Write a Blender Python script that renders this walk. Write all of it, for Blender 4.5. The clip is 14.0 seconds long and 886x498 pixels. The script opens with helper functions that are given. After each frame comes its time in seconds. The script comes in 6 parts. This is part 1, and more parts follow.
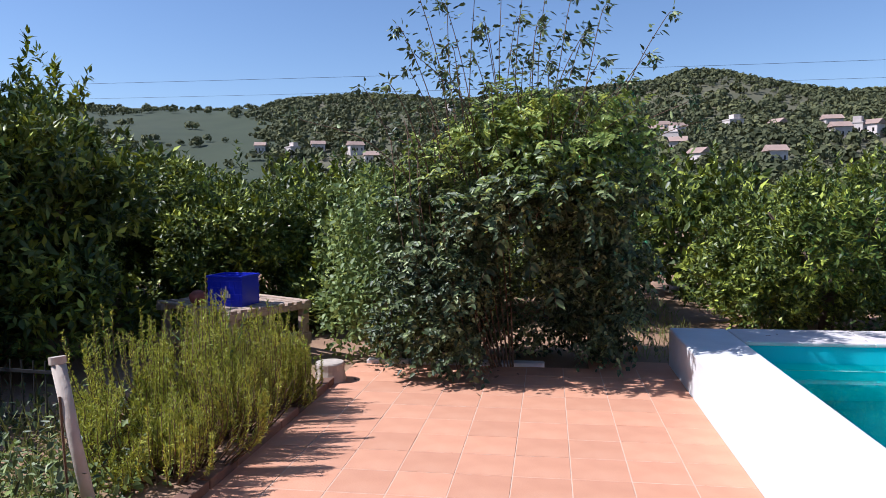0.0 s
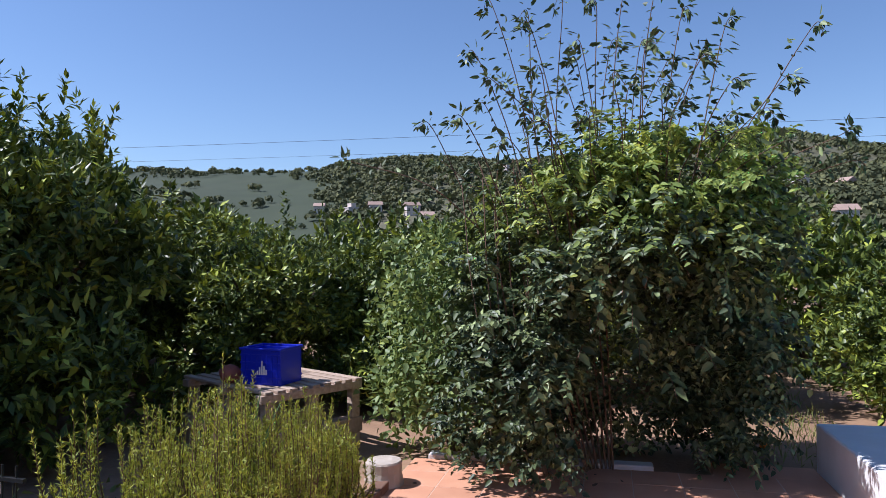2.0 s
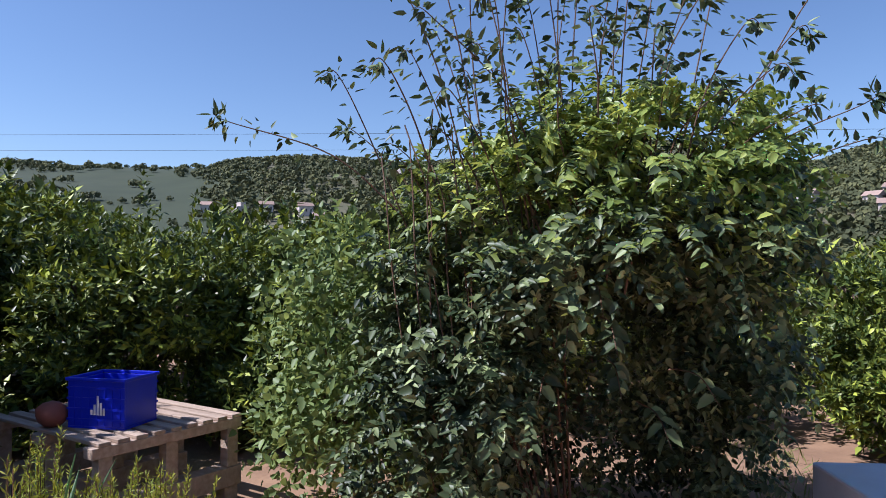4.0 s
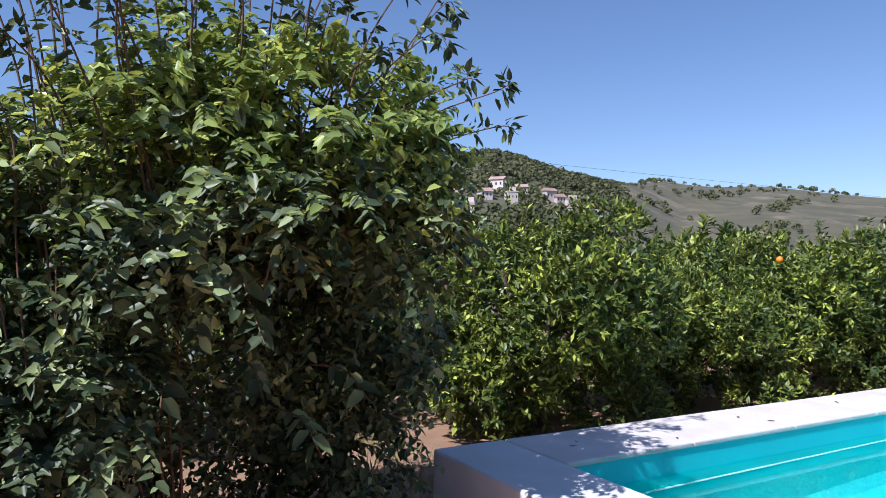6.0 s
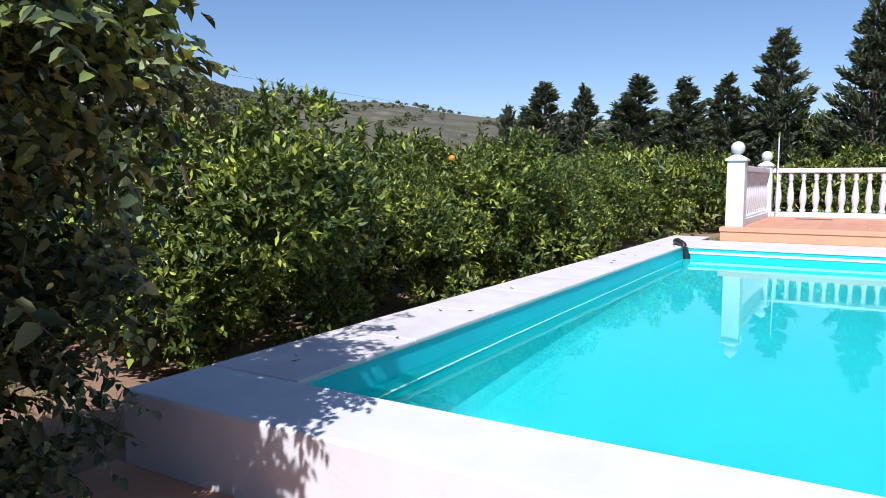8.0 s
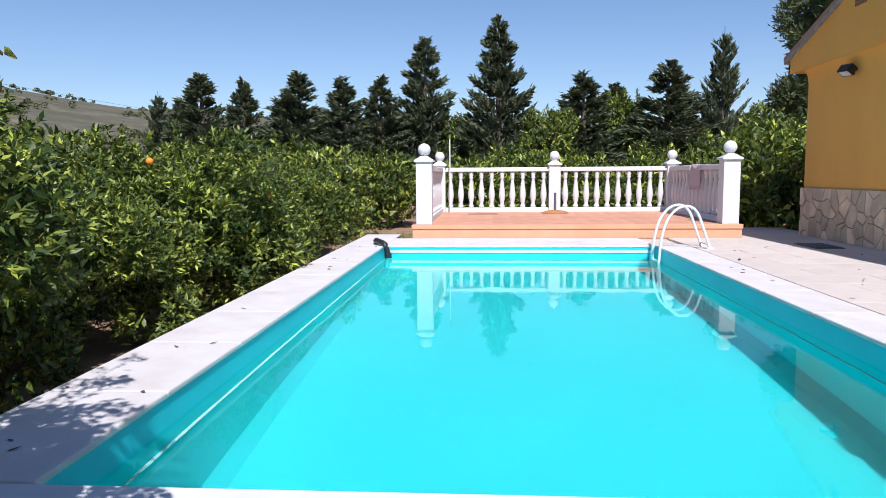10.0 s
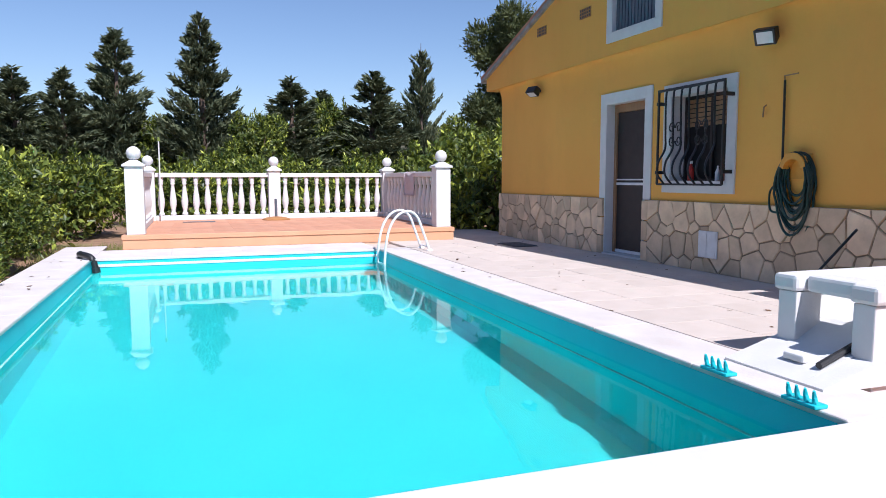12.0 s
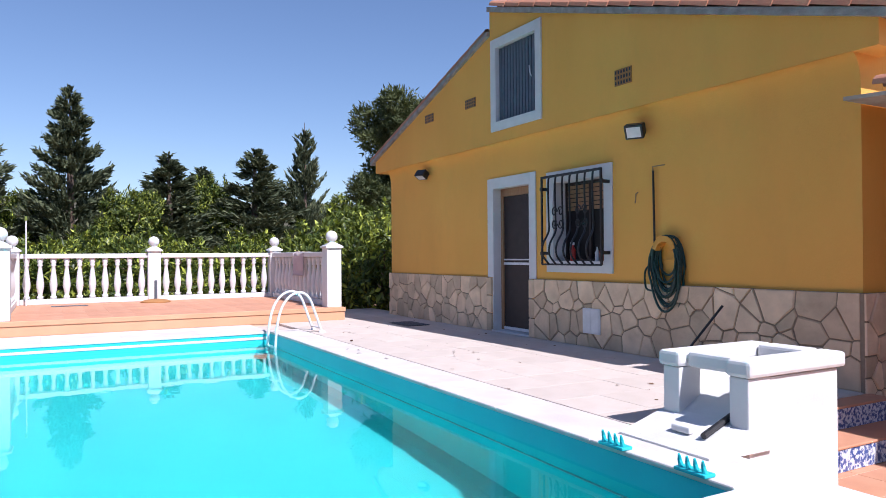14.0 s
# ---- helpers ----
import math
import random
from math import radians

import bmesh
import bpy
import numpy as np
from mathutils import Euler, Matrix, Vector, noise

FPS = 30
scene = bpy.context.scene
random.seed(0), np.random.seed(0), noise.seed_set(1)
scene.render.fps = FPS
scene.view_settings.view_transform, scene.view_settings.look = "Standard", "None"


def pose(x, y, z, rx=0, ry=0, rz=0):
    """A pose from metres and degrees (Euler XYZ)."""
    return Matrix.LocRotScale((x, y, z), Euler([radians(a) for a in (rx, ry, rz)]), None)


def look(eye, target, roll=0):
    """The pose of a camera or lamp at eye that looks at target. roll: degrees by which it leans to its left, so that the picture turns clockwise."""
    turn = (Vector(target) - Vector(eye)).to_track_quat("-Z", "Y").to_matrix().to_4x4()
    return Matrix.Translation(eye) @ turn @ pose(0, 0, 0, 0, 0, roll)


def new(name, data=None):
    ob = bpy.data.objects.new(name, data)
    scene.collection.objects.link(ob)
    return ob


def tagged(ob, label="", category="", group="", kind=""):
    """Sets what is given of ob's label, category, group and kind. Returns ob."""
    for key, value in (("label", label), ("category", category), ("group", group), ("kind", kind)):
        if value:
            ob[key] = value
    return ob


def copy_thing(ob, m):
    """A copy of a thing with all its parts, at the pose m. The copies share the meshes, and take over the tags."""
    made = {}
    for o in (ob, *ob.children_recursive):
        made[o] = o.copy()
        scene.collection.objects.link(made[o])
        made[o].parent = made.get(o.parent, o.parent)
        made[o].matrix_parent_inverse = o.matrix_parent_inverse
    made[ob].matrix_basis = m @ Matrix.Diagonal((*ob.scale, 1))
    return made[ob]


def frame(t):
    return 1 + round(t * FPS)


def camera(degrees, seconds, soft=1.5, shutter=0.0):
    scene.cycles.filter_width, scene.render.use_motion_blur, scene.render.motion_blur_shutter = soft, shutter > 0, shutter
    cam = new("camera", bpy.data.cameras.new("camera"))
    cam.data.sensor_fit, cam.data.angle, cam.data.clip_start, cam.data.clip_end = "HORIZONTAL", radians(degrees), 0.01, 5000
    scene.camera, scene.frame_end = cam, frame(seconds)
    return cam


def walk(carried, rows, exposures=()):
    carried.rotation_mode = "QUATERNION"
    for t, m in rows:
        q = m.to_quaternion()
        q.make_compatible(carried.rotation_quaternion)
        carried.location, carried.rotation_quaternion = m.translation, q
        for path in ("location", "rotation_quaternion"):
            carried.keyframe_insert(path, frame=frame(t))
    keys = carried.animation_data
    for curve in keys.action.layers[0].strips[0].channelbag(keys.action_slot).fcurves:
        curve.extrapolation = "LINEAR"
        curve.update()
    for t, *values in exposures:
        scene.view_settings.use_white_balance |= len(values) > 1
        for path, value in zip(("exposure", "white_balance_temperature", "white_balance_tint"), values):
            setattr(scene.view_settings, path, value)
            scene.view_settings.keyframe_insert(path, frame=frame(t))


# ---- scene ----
cam = camera(64.2, 14.0, soft=0.8)
PATH = [
    (0, (0.36, 1.931, 1.532), (0.062, 3.904, 1.394), -0.6),
    (0.5, (0.304, 2.161, 1.526), (-0.065, 4.123, 1.408), -0.7),
    (1, (0.225, 2.45, 1.56), (-0.19, 4.406, 1.494), -0.7),
    (1.5, (0.121, 2.754, 1.54), (-0.318, 4.705, 1.551), -0.6),
    (2, (-0.002, 3.048, 1.523), (-0.452, 4.997, 1.556), -0.4),
    (2.2, (-0.062, 3.167, 1.517), (-0.513, 5.116, 1.55), -0.4),
    (4.5, (-0.415, 4.534, 1.492), (-0.322, 6.531, 1.532), 0.2),
    (5, (-0.438, 4.72, 1.469), (-0.031, 6.678, 1.513), 0.4),
    (5.5, (-0.503, 4.86, 1.437), (0.197, 6.732, 1.488), 0.7),
    (6, (-0.571, 4.995, 1.401), (0.425, 6.729, 1.45), 0.7),
    (6.5, (-0.583, 5.173, 1.344), (0.612, 6.777, 1.368), 0.5),
    (7, (-0.554, 5.356, 1.314), (0.832, 6.798, 1.255), 0.2),
    (7.5, (-0.512, 5.571, 1.285), (1.032, 6.832, 1.132), -0.0),
    (8, (-0.473, 5.755, 1.274), (1.233, 6.78, 1.082), 0.0),
    (10.3, (-0.24, 6.495, 1.373), (1.749, 6.507, 1.169), -0.3),
    (10.5, (-0.233, 6.504, 1.362), (1.756, 6.435, 1.161), -0.2),
    (11, (-0.251, 6.609, 1.377), (1.716, 6.306, 1.176), -0.2),
    (11.5, (-0.289, 6.669, 1.379), (1.64, 6.181, 1.179), -0.1),
    (12, (-0.261, 6.733, 1.386), (1.614, 6.066, 1.189), -0.1),
    (12.5, (-0.255, 6.796, 1.398), (1.555, 5.967, 1.2), -0.2),
    (13, (-0.272, 6.856, 1.424), (1.483, 5.918, 1.223), -0.3),
    (13.5, (-0.278, 6.87, 1.433), (1.466, 5.902, 1.287), -0.4),
    (14, (-0.305, 6.897, 1.447), (1.444, 5.926, 1.464), -0.4),
]
walk(cam, [(t, look(eye, target, roll)) for t, eye, target, roll in PATH], [(0.0, 0.45, 5650, 17), (5.0, 0.48, 5600, 19), (8.0, 0.3, 5700, 17), (10.5, 0.29, 5850, 16), (14.0, 0.42, 5850, 21)])

# ---- world, sun, exposure ----
SUN_EL = 50.0
SUN_FROM = Vector((-0.975, -0.22, 0)).normalized()
world = bpy.data.worlds.new("world")
scene.world = world
world.use_nodes = True
wn = world.node_tree
sky = wn.nodes.new("ShaderNodeTexSky")
sky.sky_type = "NISHITA"
sky.sun_disc = False
sky.sun_elevation = radians(SUN_EL)
sky.sun_rotation = math.atan2(SUN_FROM.x, SUN_FROM.y)
sky.air_density, sky.dust_density, sky.ozone_density = 1.0, 0.25, 3.0
wn.links.new(sky.outputs[0], wn.nodes["Background"].inputs[0])
wn.nodes["Background"].inputs[1].default_value = 0.092
sun_data = bpy.data.lights.new("sun", "SUN")
sun_data.energy, sun_data.angle, sun_data.color = 5.0, radians(0.53), (1.0, 0.95, 0.87)
sun = new("sun", sun_data)
ce = math.cos(radians(SUN_EL))
sun.matrix_world = look((SUN_FROM.x * 30 * ce, SUN_FROM.y * 30 * ce, 30 * math.sin(radians(SUN_EL))), (0, 0, 0))

# ---- materials ----


def material(name, c1, c2=None, scale=6.0, rough=0.7, bump=0.2, bump_scale=60.0, metal=0.0, contrast=0.5, rand=0.0, spec=0.5, stretch=(1, 1, 1), stain=0.0, stain_col=(0.2, 0.16, 0.12), stain_scale=1.2):
    m = bpy.data.materials.new(name)
    m.use_nodes = True
    nt = m.node_tree
    n, l = nt.nodes, nt.links
    b = n["Principled BSDF"]
    co = n.new("ShaderNodeTexCoord")
    mp = n.new("ShaderNodeMapping")
    mp.inputs["Scale"].default_value = stretch
    l.new(co.outputs["Object"], mp.inputs[0])
    t = n.new("ShaderNodeTexNoise")
    t.inputs["Scale"].default_value, t.inputs["Detail"].default_value = scale, 6
    l.new(mp.outputs[0], t.inputs[0])
    r = n.new("ShaderNodeValToRGB")
    r.color_ramp.elements[0].position, r.color_ramp.elements[1].position = 0.5 - contrast / 2, 0.5 + contrast / 2
    c2 = c2 or tuple(v * 0.8 for v in c1)
    r.color_ramp.elements[0].color, r.color_ramp.elements[1].color = (*c2, 1), (*c1, 1)
    l.new(t.outputs[0], r.inputs[0])
    col = r.outputs[0]
    if stain:
        st = n.new("ShaderNodeTexNoise")
        st.inputs["Scale"].default_value, st.inputs["Detail"].default_value, st.inputs["Roughness"].default_value = stain_scale, 8, 0.7
        l.new(mp.outputs[0], st.inputs[0])
        sr = n.new("ShaderNodeMapRange")
        sr.inputs[1].default_value, sr.inputs[2].default_value, sr.inputs[4].default_value = 0.52, 0.75, stain
        l.new(st.outputs[0], sr.inputs[0])
        mx = n.new("ShaderNodeMix")
        mx.data_type = "RGBA"
        l.new(sr.outputs[0], mx.inputs[0])
        l.new(col, mx.inputs[6])
        mx.inputs[7].default_value = (*stain_col, 1)
        col = mx.outputs[2]
    if rand:
        oi = n.new("ShaderNodeObjectInfo")
        mr = n.new("ShaderNodeMapRange")
        mr.inputs[3].default_value, mr.inputs[4].default_value = 1 - rand, 1 + rand
        l.new(oi.outputs["Random"], mr.inputs[0])
        hs = n.new("ShaderNodeHueSaturation")
        l.new(mr.outputs[0], hs.inputs["Value"])
        l.new(col, hs.inputs["Color"])
        col = hs.outputs[0]
    l.new(col, b.inputs["Base Color"])
    b.inputs["Roughness"].default_value = rough
    b.inputs["Metallic"].default_value = metal
    b.inputs["Specular IOR Level"].default_value = spec
    if bump:
        t2 = n.new("ShaderNodeTexNoise")
        t2.inputs["Scale"].default_value, t2.inputs["Detail"].default_value = bump_scale, 4
        l.new(mp.outputs[0], t2.inputs[0])
        bp = n.new("ShaderNodeBump")
        bp.inputs["Strength"].default_value, bp.inputs["Distance"].default_value = bump, 0.01
        l.new(t2.outputs[0], bp.inputs["Height"])
        l.new(bp.outputs[0], b.inputs["Normal"])
    return m


def leaf_material(name, c1, c2, rough=0.45, trans=0.35, spec=0.35, patch=3.0):
    """Leaf paint that varies from leaf to leaf, with some light passing through."""
    m = bpy.data.materials.new(name)
    m.use_nodes = True
    nt = m.node_tree
    n, l = nt.nodes, nt.links
    b = n["Principled BSDF"]
    g = n.new("ShaderNodeNewGeometry")
    r = n.new("ShaderNodeValToRGB")
    r.color_ramp.elements[0].color, r.color_ramp.elements[1].color = (*c2, 1), (*c1, 1)
    mid = r.color_ramp.elements.new(0.62)
    mid.color = (*[a * 0.2 + b * 0.8 for a, b in zip(c1, c2)], 1)
    tc, pn = n.new("ShaderNodeTexCoord"), n.new("ShaderNodeTexNoise")
    pn.inputs["Scale"].default_value, pn.inputs["Detail"].default_value = patch, 2
    l.new(tc.outputs["Object"], pn.inputs[0])
    ad = n.new("ShaderNodeMath")
    ad.operation = "MULTIPLY_ADD"
    l.new(pn.outputs[0], ad.inputs[0])
    ad.inputs[1].default_value = 1.2
    ml = n.new("ShaderNodeMath")
    ml.operation = "MULTIPLY_ADD"
    l.new(g.outputs["Random Per Island"], ml.inputs[0])
    ml.inputs[1].default_value, ml.inputs[2].default_value = 0.75, -0.48
    l.new(ml.outputs[0], ad.inputs[2])
    l.new(ad.outputs[0], r.inputs[0])
    l.new(r.outputs[0], b.inputs["Base Color"])
    b.inputs["Roughness"].default_value, b.inputs["Specular IOR Level"].default_value = rough, spec
    tr = n.new("ShaderNodeBsdfTranslucent")
    hs = n.new("ShaderNodeHueSaturation")
    hs.inputs["Hue"].default_value, hs.inputs["Saturation"].default_value, hs.inputs["Value"].default_value = 0.47, 1.1, 1.3
    l.new(r.outputs[0], hs.inputs["Color"])
    l.new(hs.outputs[0], tr.inputs[0])
    mx = n.new("ShaderNodeMixShader")
    mx.inputs[0].default_value = trans
    l.new(b.outputs[0], mx.inputs[1])
    l.new(tr.outputs[0], mx.inputs[2])
    l.new(mx.outputs[0], n["Material Output"].inputs[0])
    return m


M_SOIL = material("soil", (0.36, 0.22, 0.13), (0.22, 0.13, 0.08), 3.0, 0.95, 0.8, 25, stain=0.7, stain_col=(0.18, 0.19, 0.06), stain_scale=0.7)
M_TERRACOTTA = material("terracotta_tile", (0.62, 0.315, 0.19), (0.52, 0.245, 0.145), 4.0, 0.75, 0.15, 80, rand=0.07, stain=0.25, stain_col=(0.5, 0.33, 0.24))
M_KERB = material("earthy_brick", (0.27, 0.14, 0.09), (0.15, 0.08, 0.055), 6.0, 0.95, 0.5, 30, rand=0.2, stain=0.6, stain_col=(0.12, 0.08, 0.05), stain_scale=3)
M_GROUT = material("grout", (0.66, 0.46, 0.34), None, 20, 0.9, 0.3)
M_WHITE = material("white_paint", (0.69, 0.685, 0.68), (0.61, 0.60, 0.59), 5.0, 0.7, 0.12, 50, stain=0.15, stain_col=(0.45, 0.4, 0.35))
M_COPING = material("pale_concrete", (0.68, 0.645, 0.625), (0.57, 0.52, 0.49), 3.0, 0.8, 0.3, 45, stain=0.35, stain_col=(0.5, 0.36, 0.29), stain_scale=2.5)
M_DECK = material("deck_slab", (0.62, 0.55, 0.50), (0.53, 0.45, 0.39), 3.0, 0.85, 0.3, 45, rand=0.05, stain=0.3, stain_col=(0.5, 0.32, 0.22), stain_scale=2.0)
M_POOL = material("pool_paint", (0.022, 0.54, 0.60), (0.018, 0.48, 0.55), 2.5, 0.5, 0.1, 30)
# paler than M_POOL: light scattered in the water is put into this colour
M_POOL_SIDE = material("water_lit_pool_paint", (0.08, 0.64, 0.64), (0.06, 0.56, 0.58), 1.5, 0.6, 0.1, 30)
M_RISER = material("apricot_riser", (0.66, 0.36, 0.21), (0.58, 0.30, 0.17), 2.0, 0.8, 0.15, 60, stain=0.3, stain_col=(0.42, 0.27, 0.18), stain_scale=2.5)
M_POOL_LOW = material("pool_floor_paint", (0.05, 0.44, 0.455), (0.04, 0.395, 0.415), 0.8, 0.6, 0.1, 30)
M_YELLOW = material("ochre_render", (0.86, 0.435, 0.085), (0.79, 0.385, 0.07), 1.2, 0.85, 0.25, 90, stain=0.18, stain_col=(0.42, 0.24, 0.07), stain_scale=0.9, stretch=(1, 1, 0.5))
M_STONE = material("flagstone", (0.80, 0.60, 0.40), (0.56, 0.41, 0.27), 5.0, 0.8, 0.5, 22, rand=0.24, stain=0.35, stain_col=(0.36, 0.25, 0.16), stain_scale=4)
M_MORTAR = material("mortar", (0.30, 0.225, 0.155), None, 25, 0.95, 0.5)
M_ROOF = material("roof_tile", (0.55, 0.22, 0.12), (0.40, 0.20, 0.13), 6.0, 0.85, 0.3, 40, rand=0.15, stain=0.4, stain_col=(0.35, 0.3, 0.25), stain_scale=3)
M_ROOF_EDGE = material("grey_roof_mortar", (0.40, 0.37, 0.34), (0.22, 0.2, 0.18), 9.0, 0.9, 0.6, 25)
M_IRON = material("black_iron", (0.02, 0.02, 0.022), None, 20, 0.45, 0.1, 60)
M_DARKWOOD = material("dark_mesh_door", (0.035, 0.022, 0.02), (0.02, 0.014, 0.013), 8.0, 0.6, 0.2, 200)
M_WOOD = material("varnished_frame", (0.36, 0.2, 0.1), (0.26, 0.14, 0.07), 6.0, 0.55, 0.2, 40, stretch=(8, 8, 1))
M_PALLET = material("weathered_pallet_wood", (0.5, 0.38, 0.29), (0.3, 0.21, 0.15), 5.0, 0.85, 0.4, 40, stretch=(1, 6, 6), rand=0.1)
M_BLUE = material("blue_plastic", (0.012, 0.025, 0.55), (0.01, 0.02, 0.48), 6.0, 0.4, 0.05)
M_SHUTTER = material("grey_shutter", (0.10, 0.12, 0.15), (0.08, 0.095, 0.12), 6.0, 0.5, 0.1)
M_HOSE = material("green_hose", (0.007, 0.04, 0.032), None, 20, 0.4, 0.1)
M_ORANGE_PL = material("yellow_hose_hanger", (0.75, 0.36, 0.05), None, 12, 0.5, 0.1)
M_STEEL = material("white_steel", (0.8, 0.8, 0.82), None, 12, 0.3, 0.0)
M_BARK = material("bark", (0.16, 0.11, 0.08), (0.09, 0.065, 0.05), 12.0, 0.95, 0.8, 30, stretch=(3, 3, 0.6))
M_STEM = material("red_brown_stem", (0.16, 0.085, 0.05), (0.11, 0.07, 0.04), 12.0, 0.8, 0.3, 40)
M_STUMP = material("pale_stump", (0.5, 0.43, 0.36), (0.38, 0.32, 0.26), 9.0, 0.9, 0.5, 30)
M_TOWEL = material("pink_towel", (0.9, 0.79, 0.79), (0.84, 0.71, 0.72), 14.0, 0.95, 0.4, 150)
M_GLASSY = material("dark_window", (0.012, 0.012, 0.014), None, 5, 0.3, 0.0, spec=0.2)
M_VENT = material("vent_brick", (0.42, 0.2, 0.07), None, 9, 0.9, 0.2)
M_BLUETILE = material("blue_white_tile", (0.7, 0.72, 0.78), (0.06, 0.1, 0.3), 38.0, 0.3, 0.0, contrast=0.12)
M_PLASTIC_W = material("white_plastic", (0.8, 0.8, 0.8), None, 8, 0.4, 0.0)
M_RED = material("red_plastic", (0.5, 0.03, 0.02), None, 8, 0.4, 0.0)
M_POT = material("flower_pot", (0.28, 0.08, 0.05), None, 8, 0.7, 0.1)
M_FRUIT = material("orange_fruit", (0.85, 0.28, 0.02), (0.8, 0.22, 0.01), 5, 0.5, 0.2, 200)
M_VILLA = material("villa_wall", (0.66, 0.58, 0.53), (0.5, 0.42, 0.37), 0.3, 0.9, 0.0, rand=0.15)
M_VILLA_ROOF = material("villa_roof", (0.36, 0.25, 0.2), None, 0.3, 0.9, 0.0, rand=0.15)

L_ORANGE = leaf_material("citrus_leaf", (0.46, 0.52, 0.075), (0.021, 0.048, 0.012), 0.42, 0.09, 0.3, 1.8)
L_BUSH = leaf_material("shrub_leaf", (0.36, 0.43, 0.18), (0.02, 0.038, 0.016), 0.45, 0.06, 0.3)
# brighter leaf colour that carries the sunlight on the shrub's crown
L_SUNLIT = leaf_material("sunlit_leaf_tone", (0.58, 0.65, 0.16), (0.16, 0.23, 0.06), 0.4, 0.34, 0.4)
L_ROSEMARY = leaf_material("rosemary_leaf", (0.60, 0.60, 0.11), (0.25, 0.30, 0.05), 0.6, 0.3)
L_CYPRESS = leaf_material("cypress_spray", (0.19, 0.21, 0.105), (0.055, 0.075, 0.04), 0.7, 0.12)
L_PINE = leaf_material("pine_spray", (0.16, 0.18, 0.06), (0.06, 0.08, 0.03), 0.7, 0.15)
L_FAR = leaf_material("far_foliage", (0.19, 0.19, 0.075), (0.065, 0.075, 0.036), 0.8, 0.1, 0.25, 0.05)
L_GRASS = leaf_material("dry_grass", (0.42, 0.38, 0.14), (0.16, 0.2, 0.06), 0.7, 0.3)
L_AGAVE = leaf_material("blade_leaf", (0.12, 0.2, 0.08), (0.08, 0.15, 0.06), 0.5, 0.2)
L_GROUND = leaf_material("groundcover_leaf", (0.34, 0.43, 0.14), (0.13, 0.19, 0.06), 0.5, 0.3)

# ---- building blocks ----
rng = np.random.default_rng(7)


def link_bm(name, bm, mat, parent=None, label="", smooth=False):
    me = bpy.data.meshes.new(name)
    bmesh.ops.recalc_face_normals(bm, faces=bm.faces[:])
    bm.to_mesh(me)
    bm.free()
    if smooth:
        for p in me.polygons:
            p.use_smooth = True
    me.materials.append(mat)
    ob = new(name, me)
    if parent:
        ob.parent = parent
    if label:
        ob["label"] = label
    return ob


def part(name, bm, mat, parent, label="", smooth=False):
    return link_bm(name, bm, mat, parent, label, smooth)


def empty(name, x=0, y=0, z=0, rz=0.0):
    e = new(name)
    e.matrix_basis = pose(x, y, z, 0, 0, rz)
    e.empty_display_size = 0.2
    return e


def add_box(bm, x0, y0, z0, x1, y1, z1, bevel=0.0):
    r = bmesh.ops.create_cube(bm, size=1)
    for v in r["verts"]:
        v.co = Vector((x0 + (v.co.x + 0.5) * (x1 - x0), y0 + (v.co.y + 0.5) * (y1 - y0), z0 + (v.co.z + 0.5) * (z1 - z0)))
    if bevel:
        es = list({e for v in r["verts"] for e in v.link_edges})
        bmesh.ops.bevel(bm, geom=es, offset=bevel, segments=2, affect="EDGES", profile=0.5)


def box(x0, y0, z0, x1, y1, z1, bevel=0.0):
    bm = bmesh.new()
    add_box(bm, x0, y0, z0, x1, y1, z1, bevel)
    return bm


def add_prism(bm, poly, axis, a0, a1):
    """Extrude a polygon along an axis: 'y' takes (x, z), 'x' takes (y, z), 'z' takes (x, y)."""
    def at(p, a):
        return {"y": (p[0], a, p[1]), "x": (a, p[0], p[1]), "z": (p[0], p[1], a)}[axis]
    lo = [bm.verts.new(at(p, a0)) for p in poly]
    hi = [bm.verts.new(at(p, a1)) for p in poly]
    bm.faces.new(lo[::-1])
    bm.faces.new(hi)
    for i in range(len(poly)):
        j = (i + 1) % len(poly)
        bm.faces.new((lo[i], lo[j], hi[j], hi[i]))


def prism(poly, axis, a0, a1):
    bm = bmesh.new()
    add_prism(bm, poly, axis, a0, a1)
    return bm


def add_tube(bm, pts, radii, seg=8):
    """A tube through points; radii is one number or one for each point."""
    pts = [Vector(p) for p in pts]
    if not hasattr(radii, "__len__"):
        radii = [radii] * len(pts)
    rings, up = [], Vector((0.13, 0.21, 0.97))
    for i, p in enumerate(pts):
        d = (pts[min(i + 1, len(pts) - 1)] - pts[max(i - 1, 0)]).normalized()
        a = d.cross(up)
        if a.length < 0.1:
            a = d.cross(Vector((1, 0, 0)))
        a.normalize()
        b = d.cross(a)
        rings.append([bm.verts.new(p + radii[i] * (math.cos(k * math.tau / seg) * a + math.sin(k * math.tau / seg) * b)) for k in range(seg)])
    for r0, r1 in zip(rings, rings[1:]):
        for k in range(seg):
            bm.faces.new((r0[k], r0[(k + 1) % seg], r1[(k + 1) % seg], r1[k]))
    bm.faces.new(rings[0][::-1])
    bm.faces.new(rings[-1])


def tube(pts, radii, seg=8):
    bm = bmesh.new()
    add_tube(bm, pts, radii, seg)
    return bm


def add_lathe(bm, prof, x, y, seg=12):
    rings = [[bm.verts.new((x + r * math.cos(k * math.tau / seg), y + r * math.sin(k * math.tau / seg), z)) for k in range(seg)] for r, z in prof]
    for r0, r1 in zip(rings, rings[1:]):
        for k in range(seg):
            bm.faces.new((r0[k], r0[(k + 1) % seg], r1[(k + 1) % seg], r1[k]))
    bm.faces.new(rings[0][::-1])
    bm.faces.new(rings[-1])


